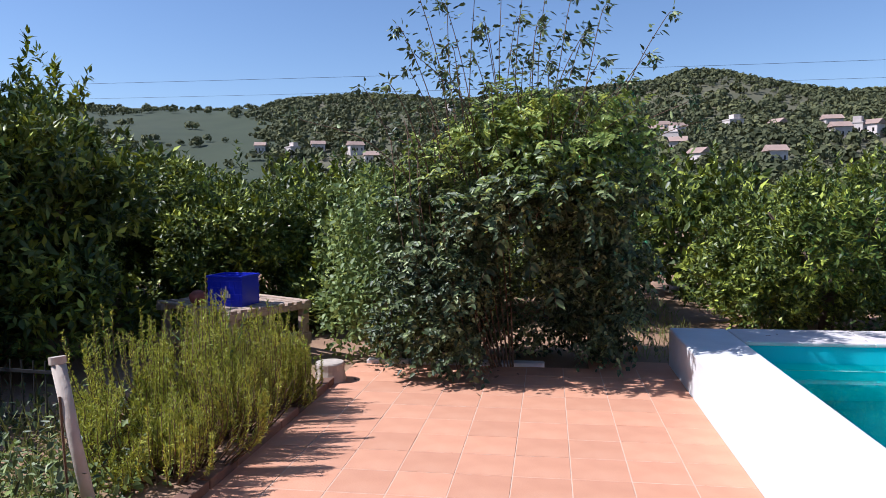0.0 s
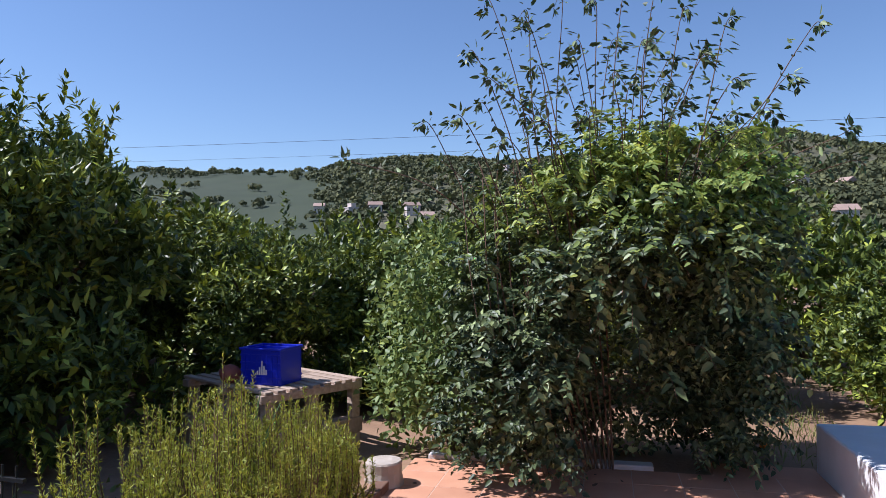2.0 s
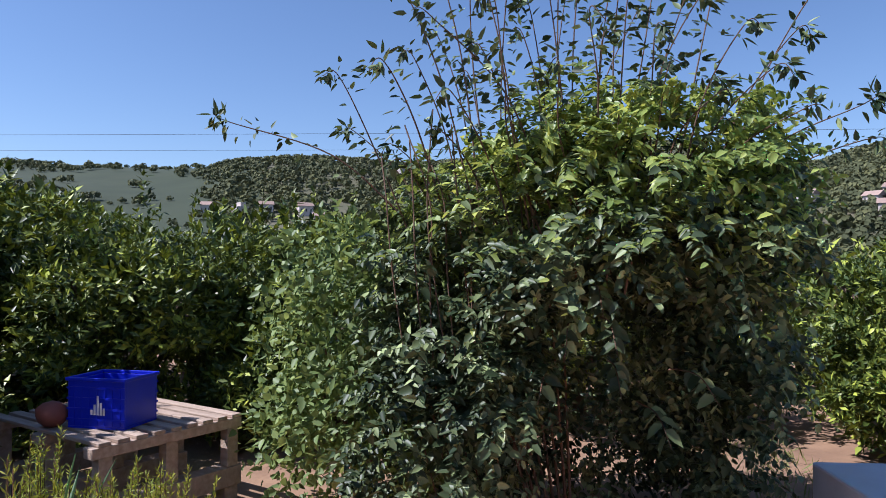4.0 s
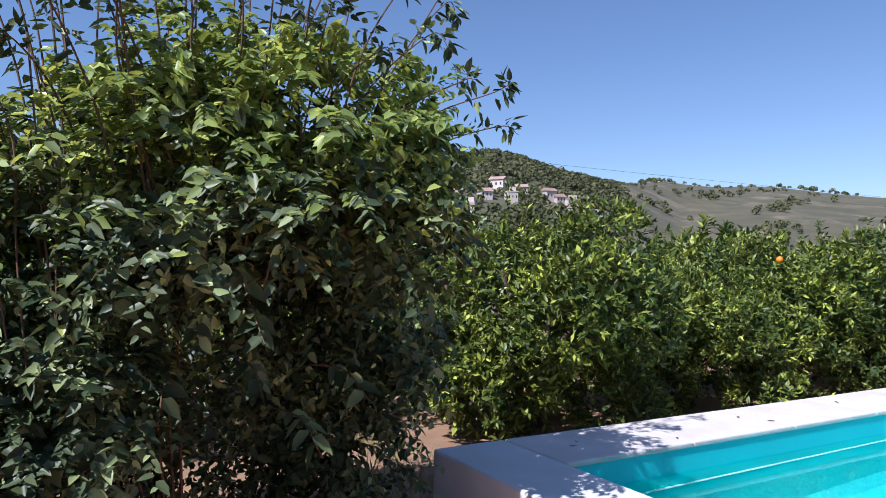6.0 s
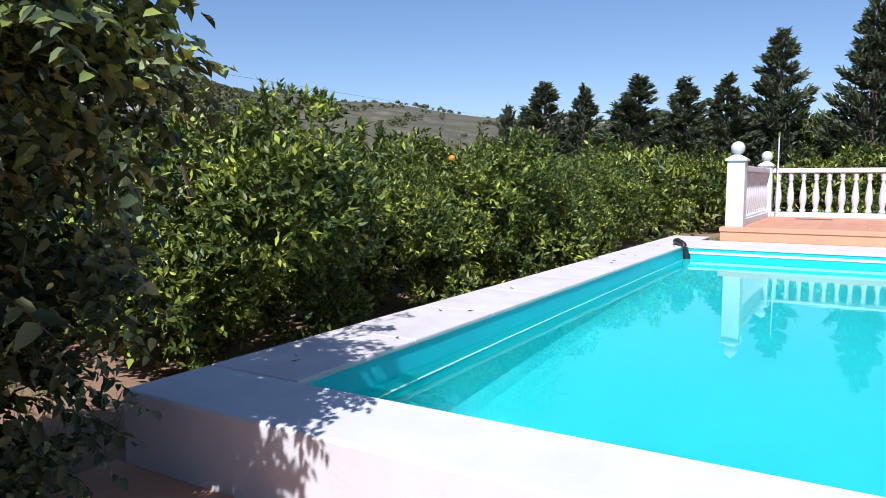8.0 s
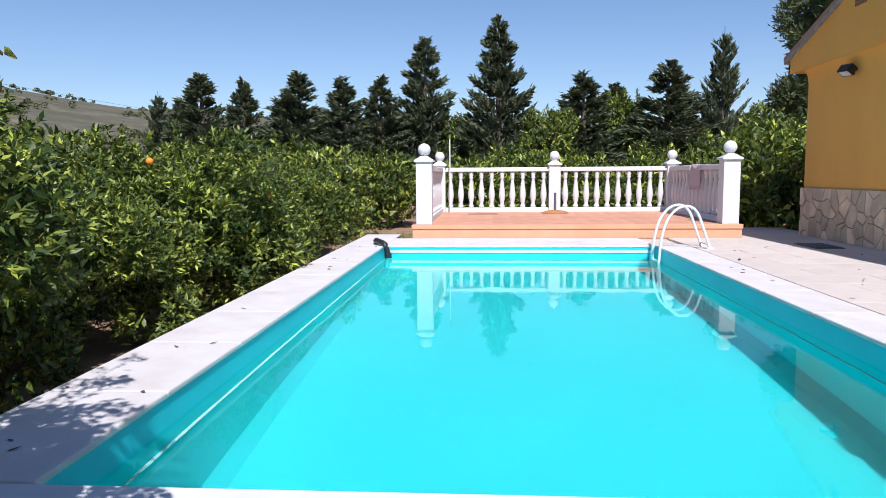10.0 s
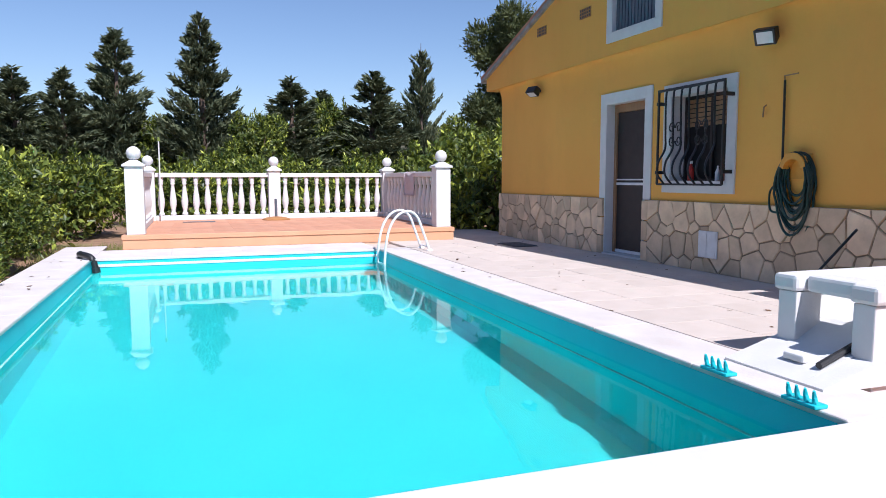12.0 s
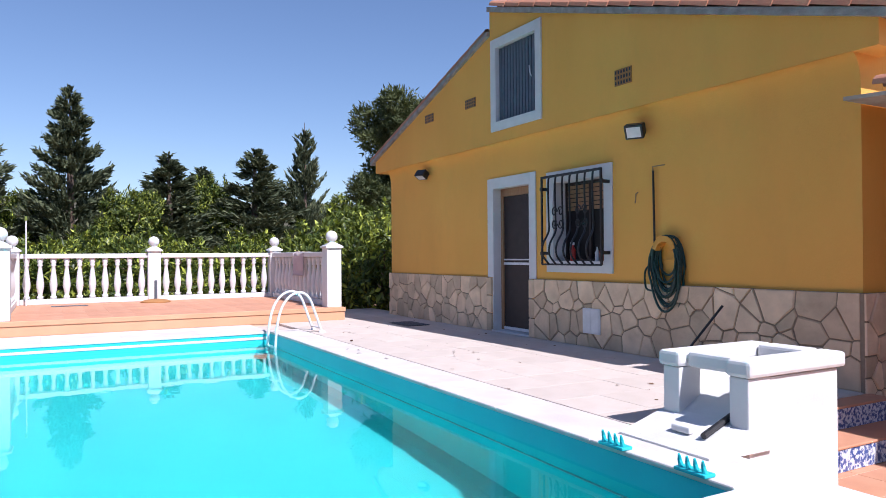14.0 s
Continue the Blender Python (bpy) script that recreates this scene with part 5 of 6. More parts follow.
    u = np.tile(np.linspace(0.1, 1, per), nt)[:, None]
    R = lambda a: np.repeat(a, per, 0)
    side = unit(np.cross(D, np.array([0.1, 0.05, 1.0])) + rng.normal(0, 0.25, D.shape))
    sgn = np.tile(np.where(np.arange(per) % 2, 1.0, -1.0), nt)[:, None]
    start = T - D * (ln * 0.55)[:, None]
    B1 = R(start) + R(D) * u * R(ln[:, None]) - np.array([0, 0, 1.0]) * (u ** 2) * R(ln[:, None]) * 0.45
    A1 = unit(R(side) * sgn + R(D) * 0.5 + np.array([0, 0, -0.35]) + rng.normal(0, 0.3, B1.shape))
    L1 = unit(np.array([0, 0, 1.0]) + R(TN) * 0.5 + rng.normal(0, 0.35, B1.shape))
    B, A, N = np.concatenate([B0, B1]), np.concatenate([A0, A1]), np.concatenate([L0, L1])
    ok = (B[:, 1] > -1.15) & (B[:, 2] > 0.03)
    B, A, N = B[ok], A[ok], N[ok]
    n = len(B)
    size = 0.03 + 0.045 * rng.random(n) ** 1.6
    wide = size * rng.uniform(0.52, 0.68, n)
    # leaves above about 1.75 m get the brighter colour, painted as if sunlit
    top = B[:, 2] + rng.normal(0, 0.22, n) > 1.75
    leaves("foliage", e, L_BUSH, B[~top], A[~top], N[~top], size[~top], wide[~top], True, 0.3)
    leaves("crown_foliage", e, L_SUNLIT, B[top], A[top], N[top], size[top], wide[top], True, 0.3, "yellow-green crown leaves with sunlight put into their colour")
    # sprays of larger leaves that hang out over the hollow
    tips = [(0.04, -0.78, 1.26), (-0.13, -0.78, 1.07), (0.1, -0.8, 1.09), (-0.53, -0.8, 0.76), (-0.43, -0.8, 1.2), (0.37, -0.65, 0.64), (0.45, -0.7, 1.4), (0.62, -0.55, 0.82), (-0.31, -0.8, 1.43), (0.21, -0.8, 1.5), (-0.65, -0.75, 0.97), (0.68, -0.6, 1.25), (-0.25, -0.72, 0.85), (0.15, -0.6, 0.86)]
    HB, HA, HN = [], [], []
    for t in tips:
        t = Vector(t)
        root = Vector((t.x * 0.7 + 0.05, -0.15, t.z + 0.12))
        pts = curve_pts([root, root.lerp(t, 0.6) + Vector((0, 0, 0.07)), t], 6)
        part("twig", tube(pts, [0.005 - 0.003 * i / (len(pts) - 1) for i in range(len(pts))], 5), M_STEM, e, "thin drooping twig")
        for k in range(8):
            p = pts[len(pts) // 3 + (k * (len(pts) * 2 // 3 - 1)) // 8]
            sd = -1 if k % 2 else 1
            HB.append(Vector(p))
            HA.append(Vector((sd * 0.8, -0.35, -0.55)) + Vector(rng.normal(0, 0.25, 3)))
            HN.append(Vector((-0.35, -0.5, 0.8)) + Vector(rng.normal(0, 0.25, 3)))
    n = len(HB)
    size = rng.uniform(0.07, 0.115, n)
    leaves("hanging_leaves", e, L_BUSH, np.array(HB), np.array(HA), np.array(HN), size, size * 0.58, True, 0.25, "larger pale green hanging leaves")
    BB, AA, NN = [], [], []
    ends = [(-1.85, -0.35, 2.25), (-1.28, -0.3, 2.5), (-0.95, -0.3, 3.0), (-0.85, -0.2, 3.4), (-0.6, 0.0, 3.35), (-0.35, 0.1, 3.5), (-0.1, -0.2, 3.3), (0.1, 0.2, 3.55), (0.3, -0.1, 3.4), (0.5, 0.1, 3.3), (0.75, -0.2, 3.1), (1.25, -0.3, 3.0), (1.1, -0.3, 2.7),
            (1.4, -0.3, 2.3), (-1.0, -0.6, 2.5), (-0.75, -0.6, 2.7), (-0.45, -0.7, 2.75), (0.2, -0.6, 2.85), (0.55, -0.5, 2.8), (0.85, 0.3, 2.6), (-0.8, 0.3, 2.9), (0.0, 0.4, 3.2), (-0.2, -0.5, 2.95), (-0.55, -0.3, 3.15), (0.4, 0.4, 3.0), (-1.3, 0.2, 2.3), (1.5, -0.2, 2.15), (0.9, -0.5, 2.45), (-0.65, -0.75, 2.3),
            (0.95, -0.7, 2.2), (0.7, -0.7, 2.6), (-0.9, -0.1, 2.65), (-1.05, 0.1, 2.2), (0.3, -0.7, 2.6), (0.0, -0.65, 2.7), (-0.5, -0.5, 2.55), (0.6, 0.0, 2.95), (0.2, 0.0, 3.05), (-0.25, 0.1, 3.0), (-0.7, -0.5, 2.15), (-0.4, -0.6, 2.4), (-0.15, -0.7, 2.45), (0.35, -0.7, 2.4), (0.6, -0.65, 2.3), (0.85, -0.3, 2.3), (-0.95, -0.3, 2.05), (0.1, -0.4, 2.65), (-0.6, 0.1, 2.6), (0.5, 0.2, 2.7), (0.75, 0.0, 2.5), (-0.3, -0.3, 2.7)]
    for k, t in enumerate(ends):
        s = Vector((t[0] * 0.62 + rng.normal(0, 0.1), t[1] * 0.6, 1.5 + rng.uniform(-0.2, 0.3)))
        m = s.lerp(Vector(t), 0.55) + Vector((-t[0] * 0.06 + rng.normal(0, 0.06), rng.normal(0, 0.05), 0.06))
        pts = curve_pts([s, m, t, Vector(t) + Vector((math.copysign(0.08, t[0]), rng.normal(0, 0.04), rng.uniform(-0.1, 0.06)))], 8)
        part("shoot", tube(pts, [0.006 - 0.0045 * i / (len(pts) - 1) for i in range(len(pts))], 5), M_STEM, e, "long thin arching shoot")
        for i in range(rng.integers(40, 75)):
            u = rng.random() ** 0.8
            j = min(int(u * (len(pts) - 1)), len(pts) - 2)
            p = pts[j].lerp(pts[j + 1], rng.random())
            d = (pts[j + 1] - pts[j]).normalized()
            side = Vector(rng.normal(0, 1, 3))
            side = (side - d * side.dot(d)).normalized()
            off = side * rng.uniform(0.0, 0.16 * (1.1 - u))
            BB.append(p + off)
            AA.append(side + d * rng.uniform(-0.1, 0.8) + Vector((0, 0, -0.25)))
            NN.append(Vector((0, 0, 1)) + Vector(rng.normal(0, 0.6, 3)))
    n = len(BB)
    leaves("shoot_leaves", e, L_BUSH, np.array(BB), np.array(AA), np.array(NN), rng.uniform(0.035, 0.085, n), rng.uniform(0.017, 0.036, n), True, 0.2)


big_shrub()


def low_shrub():
    global rng
    rng = np.random.default_rng(77)
    e = empty("low_shrub", -1.15, 8.72, 0)
    tagged(e, "lower bright green shrub of small round leaves", "shrub")
    bm = bmesh.new()
    for k in range(8):
        a = k * 2.39
        add_tube(bm, [(math.cos(a) * 0.1, math.sin(a) * 0.1, -0.05), (math.cos(a) * 0.3, math.sin(a) * 0.3, 0.6), (math.cos(a) * 0.45, math.sin(a) * 0.45, 1.0)], [0.015, 0.012, 0.006], 5)
    part("woody_base", bm, M_STEM, e)
    lob = [(0, 0, 0.75, 0.6, 0.6, 0.75), (-0.25, -0.1, 1.15, 0.45, 0.45, 0.45), (0.3, -0.2, 0.6, 0.5, 0.5, 0.55), (-0.35, -0.05, 0.45, 0.4, 0.45, 0.42), (0.15, 0.0, 1.35, 0.4, 0.4, 0.4), (-0.1, -0.35, 0.6, 0.5, 0.35, 0.5), (-0.3, -0.2, 1.5, 0.3, 0.3, 0.3)]
    P, Nr = lobes_cloud(lob, 85, 0.09, 0.6)
    ok = P[:, 2] > 0.06
    B, A, N = sprigs(P[ok], Nr[ok], 4, 0.04, 0.1)
    n = len(B)
    leaves("foliage", e, L_GROUND, B, A, N, rng.uniform(0.045, 0.08, n), rng.uniform(0.03, 0.05, n), True, 0.15)


low_shrub()


def rosemary(x, y, r, h, count, seed):
    global rng
    rng = np.random.default_rng(seed)
    e = empty("rosemary_bush", x, y, 0.02)
    tagged(e, "yellow-green rosemary bush with upright needle sprigs", "rosemary", "rosemary in the bed")
    bm = bmesh.new()
    BB, AA = [], []
    hubs = [(rng.uniform(0, math.tau), r * rng.random() ** 0.5, rng.uniform(0.45, 1.12)) for k in range(max(8, count // 15))]
    for k in range(count):
        ha, hq, hs = hubs[k % len(hubs)]
        a, q = ha + rng.normal(0, 0.13), min(r, abs(hq + rng.normal(0, 0.09)))
        s = Vector((math.cos(a) * q * 0.62, math.sin(a) * q * 0.62, 0.0))
        lean = 0.9 * q
        hh = h * hs * rng.uniform(0.7, 1.05) * (1 - 0.3 * (q / r) ** 2)
        t = Vector((math.cos(a) * lean * 1.1, math.sin(a) * lean * 1.1, hh))
        m = s.lerp(t, 0.5) + Vector((math.cos(a) * 0.08, math.sin(a) * 0.08, -0.02))
        pts = curve_pts([s, m, t], 4)
        add_tube(bm, pts, [0.006 - 0.0045 * i / (len(pts) - 1) for i in range(len(pts))], 4)
        u = 0.25 + 0.75 * rng.random(115) ** 0.8
        j = np.minimum((u * (len(pts) - 1)).astype(int), len(pts) - 2)
        f = u * (len(pts) - 1) - j
        pa = np.array(pts)
        p = pa[j] * (1 - f[:, None]) + pa[j + 1] * f[:, None]
        d = unit(pa[j + 1] - pa[j])
        BB.append(p)
        AA.append(unit(d * 0.9 + rng.normal(0, 0.55, p.shape)))
    part("woody_base", bm, M_STEM, e, "woody brown branching base")
    B, A = np.concatenate(BB), np.concatenate(AA)
    n = len(B)
    leaves("needles", e, L_ROSEMARY, B, A, rng.normal(0, 1, B.shape), rng.uniform(0.02, 0.036, n), rng.uniform(0.004, 0.0075, n))


rosemary(-1.92, 6.3, 0.85, 0.92, 420, 3)
rosemary(-1.8, 6.9, 0.5, 0.62, 200, 4)
rosemary(-1.82, 5.65, 0.58, 0.66, 210, 6)


def ground_leaves(name, x0, y0, x1, y1, n, ln, wd, h, mat, label, cat):
    P = np.stack([rng.uniform(x0, x1, n), rng.uniform(y0, y1, n), rng.uniform(0.0, h, n) + 0.0], 1)
    A = unit(rng.normal(0, 1, (n, 3)) + np.array([0, 0, 0.5]))
    N = unit(rng.normal(0, 0.5, (n, 3)) + np.array([0, 0, 1]))
    return tagged(leaves(name, None, mat, P, A, N, rng.uniform(ln * 0.6, ln * 1.3, n), rng.uniform(wd * 0.7, wd * 1.3, n), True, 0.2), label, cat, kind="stuff")


rng = np.random.default_rng(91)
ground_leaves("ground_cover", -2.9, 4.2, -1.65, 5.6, 1500, 0.055, 0.03, 0.16, L_GROUND, "low leafy ground cover in the bed", "ground cover")
ground_leaves("leaf_litter", -3.6, 3.6, -1.7, 8.0, 900, 0.06, 0.03, 0.03, L_GRASS, "dry fallen leaves on the soil", "leaf litter")


def grass(x0, y0, x1, y1, n, h, z, label):
    P = np.stack([rng.uniform(x0, x1, n), rng.uniform(y0, y1, n), np.full(n, z)], 1)
    A = unit(rng.normal(0, 0.45, (n, 3)) + np.array([0, 0, 1]))
    tagged(leaves("grass", None, L_GRASS, P, A, rng.normal(0, 1, (n, 3)), rng.uniform(h * 0.4, h, n), rng.uniform(0.006, 0.014, n)), label, "grass", kind="stuff")


grass(0.9, 8.75, 2.0, 13.0, 1200, 0.17, -0.03, "dry yellow-green grass on the path between the trees")
grass(11.6, 7.9, 15.5, 9.3, 1500, 0.25, -0.03, "tufts of dry grass beside the terrace")
ground_leaves("weeds", -4.2, 3.8, -1.75, 6.3, 3200, 0.06, 0.026, 0.3, L_BUSH, "dark leafy weeds in the bed", "weeds")
grass(-6.0, 3.2, -1.9, 6.3, 2600, 0.34, 0.02, "dry weeds in the planted bed")


def blade_plant():
    e = empty("blade_plant", -2.12, 6.9, 0.02)
    tagged(e, "tuft of long pointed green blades in the bed", "plant")
    for k in range(11):
        a = k * 2.4
        ln, sp = 0.85 - 0.03 * k, 0.06 + 0.025 * k
        bm = bmesh.new()
        pr = None
        for i in range(7):
            u = i / 6
            c = Vector((math.cos(a) * sp * (u + u * u), math.sin(a) * sp * (u + u * u), ln * u * (1 - 0.12 * u)))
            s = Vector((-math.sin(a), math.cos(a), 0)) * 0.022 * (1 - u) ** 0.6
            row = [bm.verts.new(c - s), bm.verts.new(c + Vector((math.cos(a), math.sin(a), 0)) * -0.006), bm.verts.new(c + s)]
            if pr:
                bm.faces.new((pr[0], pr[1], row[1], row[0]))
                bm.faces.new((pr[1], pr[2], row[2], row[1]))
            pr = row
        part("blade", bm, L_AGAVE, e)


blade_plant()


def conifer_variant(name, seed, h, r, n, label, slim=False):
    """A ragged cypress: straight trunk, drooping boughs and leaf sprays in tiers."""
    global rng
    rng = np.random.default_rng(seed)
    e = empty(name)
    part("trunk", tube([(0, 0, -0.3), (0, 0, h * 0.5), (0, 0, h * 0.97)], [r * 0.1, r * 0.06, 0.02], 7), M_BARK, e)
    nb = 170
    baz, bz, bl = rng.uniform(0, math.tau, nb), (np.arange(nb) + rng.random(nb)) / nb, rng.uniform(0.55, 1.25, nb)
    pick = np.minimum((nb * (1 - rng.random(n) ** 0.62)).astype(int), nb - 1)
    t = bz[pick]
    along = 0.12 + 0.88 * rng.random(n) ** 0.65
    prof = (1 - t) ** (0.85 if not slim else 0.62) * np.minimum(1, 0.7 + t * 2) + 0.025
    reach = r * prof * bl[pick]
    rad = reach * along
    az = baz[pick] + rng.normal(0, 0.15, n) / (0.35 + along)
    lift = 0.12 if not slim else 0.7
    z = h * (0.97 if not slim else 0.9) * t + rad * lift + (along ** 3) * reach * 0.25 + rng.normal(0, 0.08, n)
    P = np.stack([np.cos(az) * rad, np.sin(az) * rad, np.clip(z, 0.1, h * 0.985)], 1)
    out = np.stack([np.cos(az), np.sin(az), np.full(n, 0.7 if not slim else 1.8)], 1)
    A = unit(out + rng.normal(0, 0.45, (n, 3)))
    N = unit(np.stack([np.cos(az), np.sin(az), np.full(n, 0.8)], 1) + rng.normal(0, 0.5, (n, 3)))
    leaves("crown", e, L_CYPRESS, P, A, N, rng.uniform(0.2, 0.46, n), rng.uniform(0.07, 0.15, n))
    return tagged(e, label, "tree", "cypresses behind the grove")


C1 = conifer_variant("cypress_tree", 51, 9.6, 2.7, 21000, "dark ragged cypress tree behind the orange grove")
C2 = conifer_variant("cypress_tree", 52, 9.6, 2.4, 19000, "dark ragged cypress tree behind the orange grove")
C3 = conifer_variant("slim_cypress", 53, 12.0, 2.1, 15000, "tall slim dark green cypress", True)
C1.matrix_basis = pose(54, 11.3, 0) @ Matrix.Diagonal((1.3, 1.3, 1.24, 1))
C2.matrix_basis = pose(52, 24.7, 0) @ Matrix.Diagonal((1.1, 1.1, 0.91, 1))
C3.matrix_basis = pose(52, -10.1, 0)
for v, x, y, s, sz, rz in ((C1, 52, 27.9, 1.1, 0.77, 40), (C1, 52, 20.5, 1.15, 0.77, 90), (C2, 52, 17.2, 1.25, 0.99, 60), (C2, 52, 14.4, 1.15, 1.0, 200), (C1, 52, 5.8, 1.0, 1.08, 120), (C2, 52, -0.3, 1.5, 1.0, 10), (C1, 52, -6.3, 1.3, 0.8, 250),
                             (C2, 54, 22.7, 0.9, 0.75, 33), (C1, 57, -3.4, 1.0, 0.72, 160), (C3, 60, 35.0, 0.9, 0.75, 0), (C2, 56, 31.5, 0.9, 0.85, 20), (C2, 56, -8.2, 1.0, 0.6, 5)):
    copy_thing(v, pose(x, y, 0, 0, 0, rz) @ Matrix.Diagonal((s, s, sz, 1)))


def pine():
    global rng
    rng = np.random.default_rng(61)
    e = empty("pine_tree", 28.5, -7.2, 0)
    tagged(e, "large spreading pine rising behind the house", "tree")
    bm = bmesh.new()
    add_tube(bm, [(0, 0, -0.3), (0.2, 0.1, 3), (0, 0.3, 6.5)], [0.3, 0.24, 0.12], 8)
    lob = []
    for k in range(24):
        a = k * 2.39
        z = rng.uniform(3.0, 8.0)
        q = rng.uniform(0.4, 2.2) * (1 - 0.06 * (z - 3))
        add_tube(bm, [(0.1, 0.2, z * 0.7), (math.cos(a) * q * 0.5, math.sin(a) * q * 0.5, z * 0.85), (math.cos(a) * q, math.sin(a) * q, z)], [0.08, 0.05, 0.02], 5)
        lob.append((math.cos(a) * q, math.sin(a) * q, z, rng.uniform(0.6, 1.0), rng.uniform(0.6, 1.0), rng.uniform(0.4, 0.7)))
    part("trunk", bm, M_BARK, e)
    P, Nr = lobes_cloud(lob, 60, 0.12, 0.4)
    B, A, N = sprigs(P, Nr, 4, 0.08, 0.6)
    n = len(B)
    leaves("crown", e, L_PINE, B, A, N, rng.uniform(0.18, 0.32, n), rng.uniform(0.05, 0.09, n))


pine()

# ---- far villas and wires ----


def villa(az, elev, w, d, h, n=3, flat=False):
    """A house on the slope, at the distance where the land reaches that angle of elevation."""
    r = 180.0
    while r < 900 and (land_height(az, r) - 1.4) / r < math.tan(radians(elev)):
        r += 4
    x, y = PC.x + math.sin(radians(az)) * r, PC.y + math.cos(radians(az)) * r
    e = empty("villa", x, y, land_height(az, r), -az + rng.uniform(-40, 40))
    tagged(e, "white flat-roofed villa on the far hillside" if flat else "pale villa with tiled roof on the far hillside", "house", "villas on the hillside")
    part("wall", box(-w / 2, -d / 2, -3, w / 2, d / 2, h), M_VILLA, e)
    if flat:
        part("roof", box(-w / 2 - 0.15, -d / 2 - 0.15, h, w / 2 + 0.15, d / 2 + 0.15, h + 0.35), M_VILLA, e)
        part("upper_storey", box(-w * 0.1, -d / 2 + 1, h + 0.35, w * 0.38, d / 2 - 0.5, h + 2.0), M_VILLA, e)
    else:
        part("roof", prism([(-d / 2 - 0.4, h), (d / 2 + 0.4, h), (0, h + 1.5)], "x", -w / 2 - 0.4, w / 2 + 0.4), M_VILLA_ROOF, e)
    for z in (h * 0.35,):
        for k in range(n):
            part("window", box(-w / 2 + (k + 0.34) * w / n, -d / 2 - 0.03, z, -w / 2 + (k + 0.62) * w / n, -d / 2 - 0.005, z + 1.0), M_GLASSY, e)


rng = np.random.default_rng(14)
for k, (az, el, w) in enumerate(((-24.2, 3.7, 8), (-21.8, 3.6, 9), (-19.8, 3.9, 10), (-16.9, 3.8, 11), (-15.8, 3.0, 9), (-8.9, 6.9, 10), (4.5, 3.6, 8), (6.9, 4.7, 10), (7.6, 5.1, 9), (8.0, 4.1, 11), (8.6, 4.8, 9), (8.4, 3.4, 9), (9.8, 2.2, 8), (12.6, 5.2, 10), (15.7, 4.9, 8), (19.2, 4.7, 10), (19.6, 4.0, 9), (20.6, 4.2, 9), (21.5, 4.2, 12), (15.2, 2.2, 8),
                  (25.8, 4.0, 8), (27.5, 6.3, 7), (28.1, 4.2, 9), (28.5, 6.0, 8), (29.2, 5.2, 10), (29.8, 5.4, 9), (27.2, 4.6, 11), (32.1, 5.6, 9), (33.3, 6.4, 12), (30.8, 4.1, 8), (35.2, 5.9, 9), (37.5, 5.4, 10), (38.3, 5.2, 9), (39.3, 5.0, 11), (39.6, 4.1, 9), (41.5, 4.0, 9), (42.8, 3.6, 8), (34.3, 5.2, 8), (26.6, 3.2, 9))):
    villa(az, el, w * 0.5, 4.5, rng.uniform(2.2, 3.6), 3, k % 4 == 1)


def wire(p, q, sag, r):
    pts = [(p[0] + (q[0] - p[0]) * k / 30, p[1] + (q[1] - p[1]) * k / 30, p[2] + (q[2] - p[2]) * k / 30 - sag * 4 * (k / 30) * (1 - k / 30)) for k in range(31)]
    ob = link_bm("overhead_wire", tube(pts, r, 4), M_IRON)
    tagged(ob, "thin dark overhead power line", "power line", "power lines over the valley")


def wire_pole(x, y, h):
    e = empty("utility_pole", x, y, 0)
    tagged(e, "wooden pole carrying power lines", "pole", "power line poles")
    part("shaft", tube([(0, 0, -0.5), (0, 0, h)], [0.16, 0.1], 8), M_BARK, e)
    part("arm", box(-0.9, -0.06, h - 0.5, 0.9, 0.06, h - 0.38), M_BARK, e)


wire_pole(-70.0, 62.0, 13.2)
wire_pole(160.0, 62.0, 13.2)
wire((-70.0, 62.0, 12.9), (160.0, 62.0, 12.9), 0.9, 0.014)
wire((-70.0, 62.4, 11.6), (160.0, 62.4, 11.6), 0.9, 0.011)


tw = tagged(link_bm("chimney_pillar", prism([(-0.3, -0.3), (0.3, -0.3), (0.3, 0.3), (-0.3, 0.3)], "z", -0.2, 4.7), M_WHITE), "pale pillar showing between the cypresses", "pillar")
tw.matrix_basis = pose(57, -3.6, 0)
rng = np.random.default_rng(19)


def fallen(name, x0, y0, x1, y1, z, n, label):
    p = np.stack([rng.uniform(x0, x1, n), rng.uniform(y0, y1, n), np.full(n, z)], 1)
    a = rng.normal(0, 1, (n, 3)) * np.array([1, 1, 0.05])
    tagged(leaves(name, None, M_STEM, p, a, np.tile([0.0, 0.0, 1.0], (n, 1)) + rng.normal(0, 0.2, (n, 3)), rng.uniform(0.03, 0.07, n), rng.uniform(0.012, 0.03, n), True, -0.1), label, "leaf litter", kind="stuff")


fallen("fallen_leaves", 3.2, 1.5, 11.0, 3.9, DECK + 0.003, 45, "brown dry leaves scattered on the deck")
fallen("fallen_leaves", 2.1, 8.08, 10.5, 8.55, DECK + 0.003, 16, "brown dry leaves on the pool coping")
fallen("fallen_leaves", -1.3, 7.2, 1.4, 8.3, 0.004, 9, "brown dry leaves on the terrace tiles")

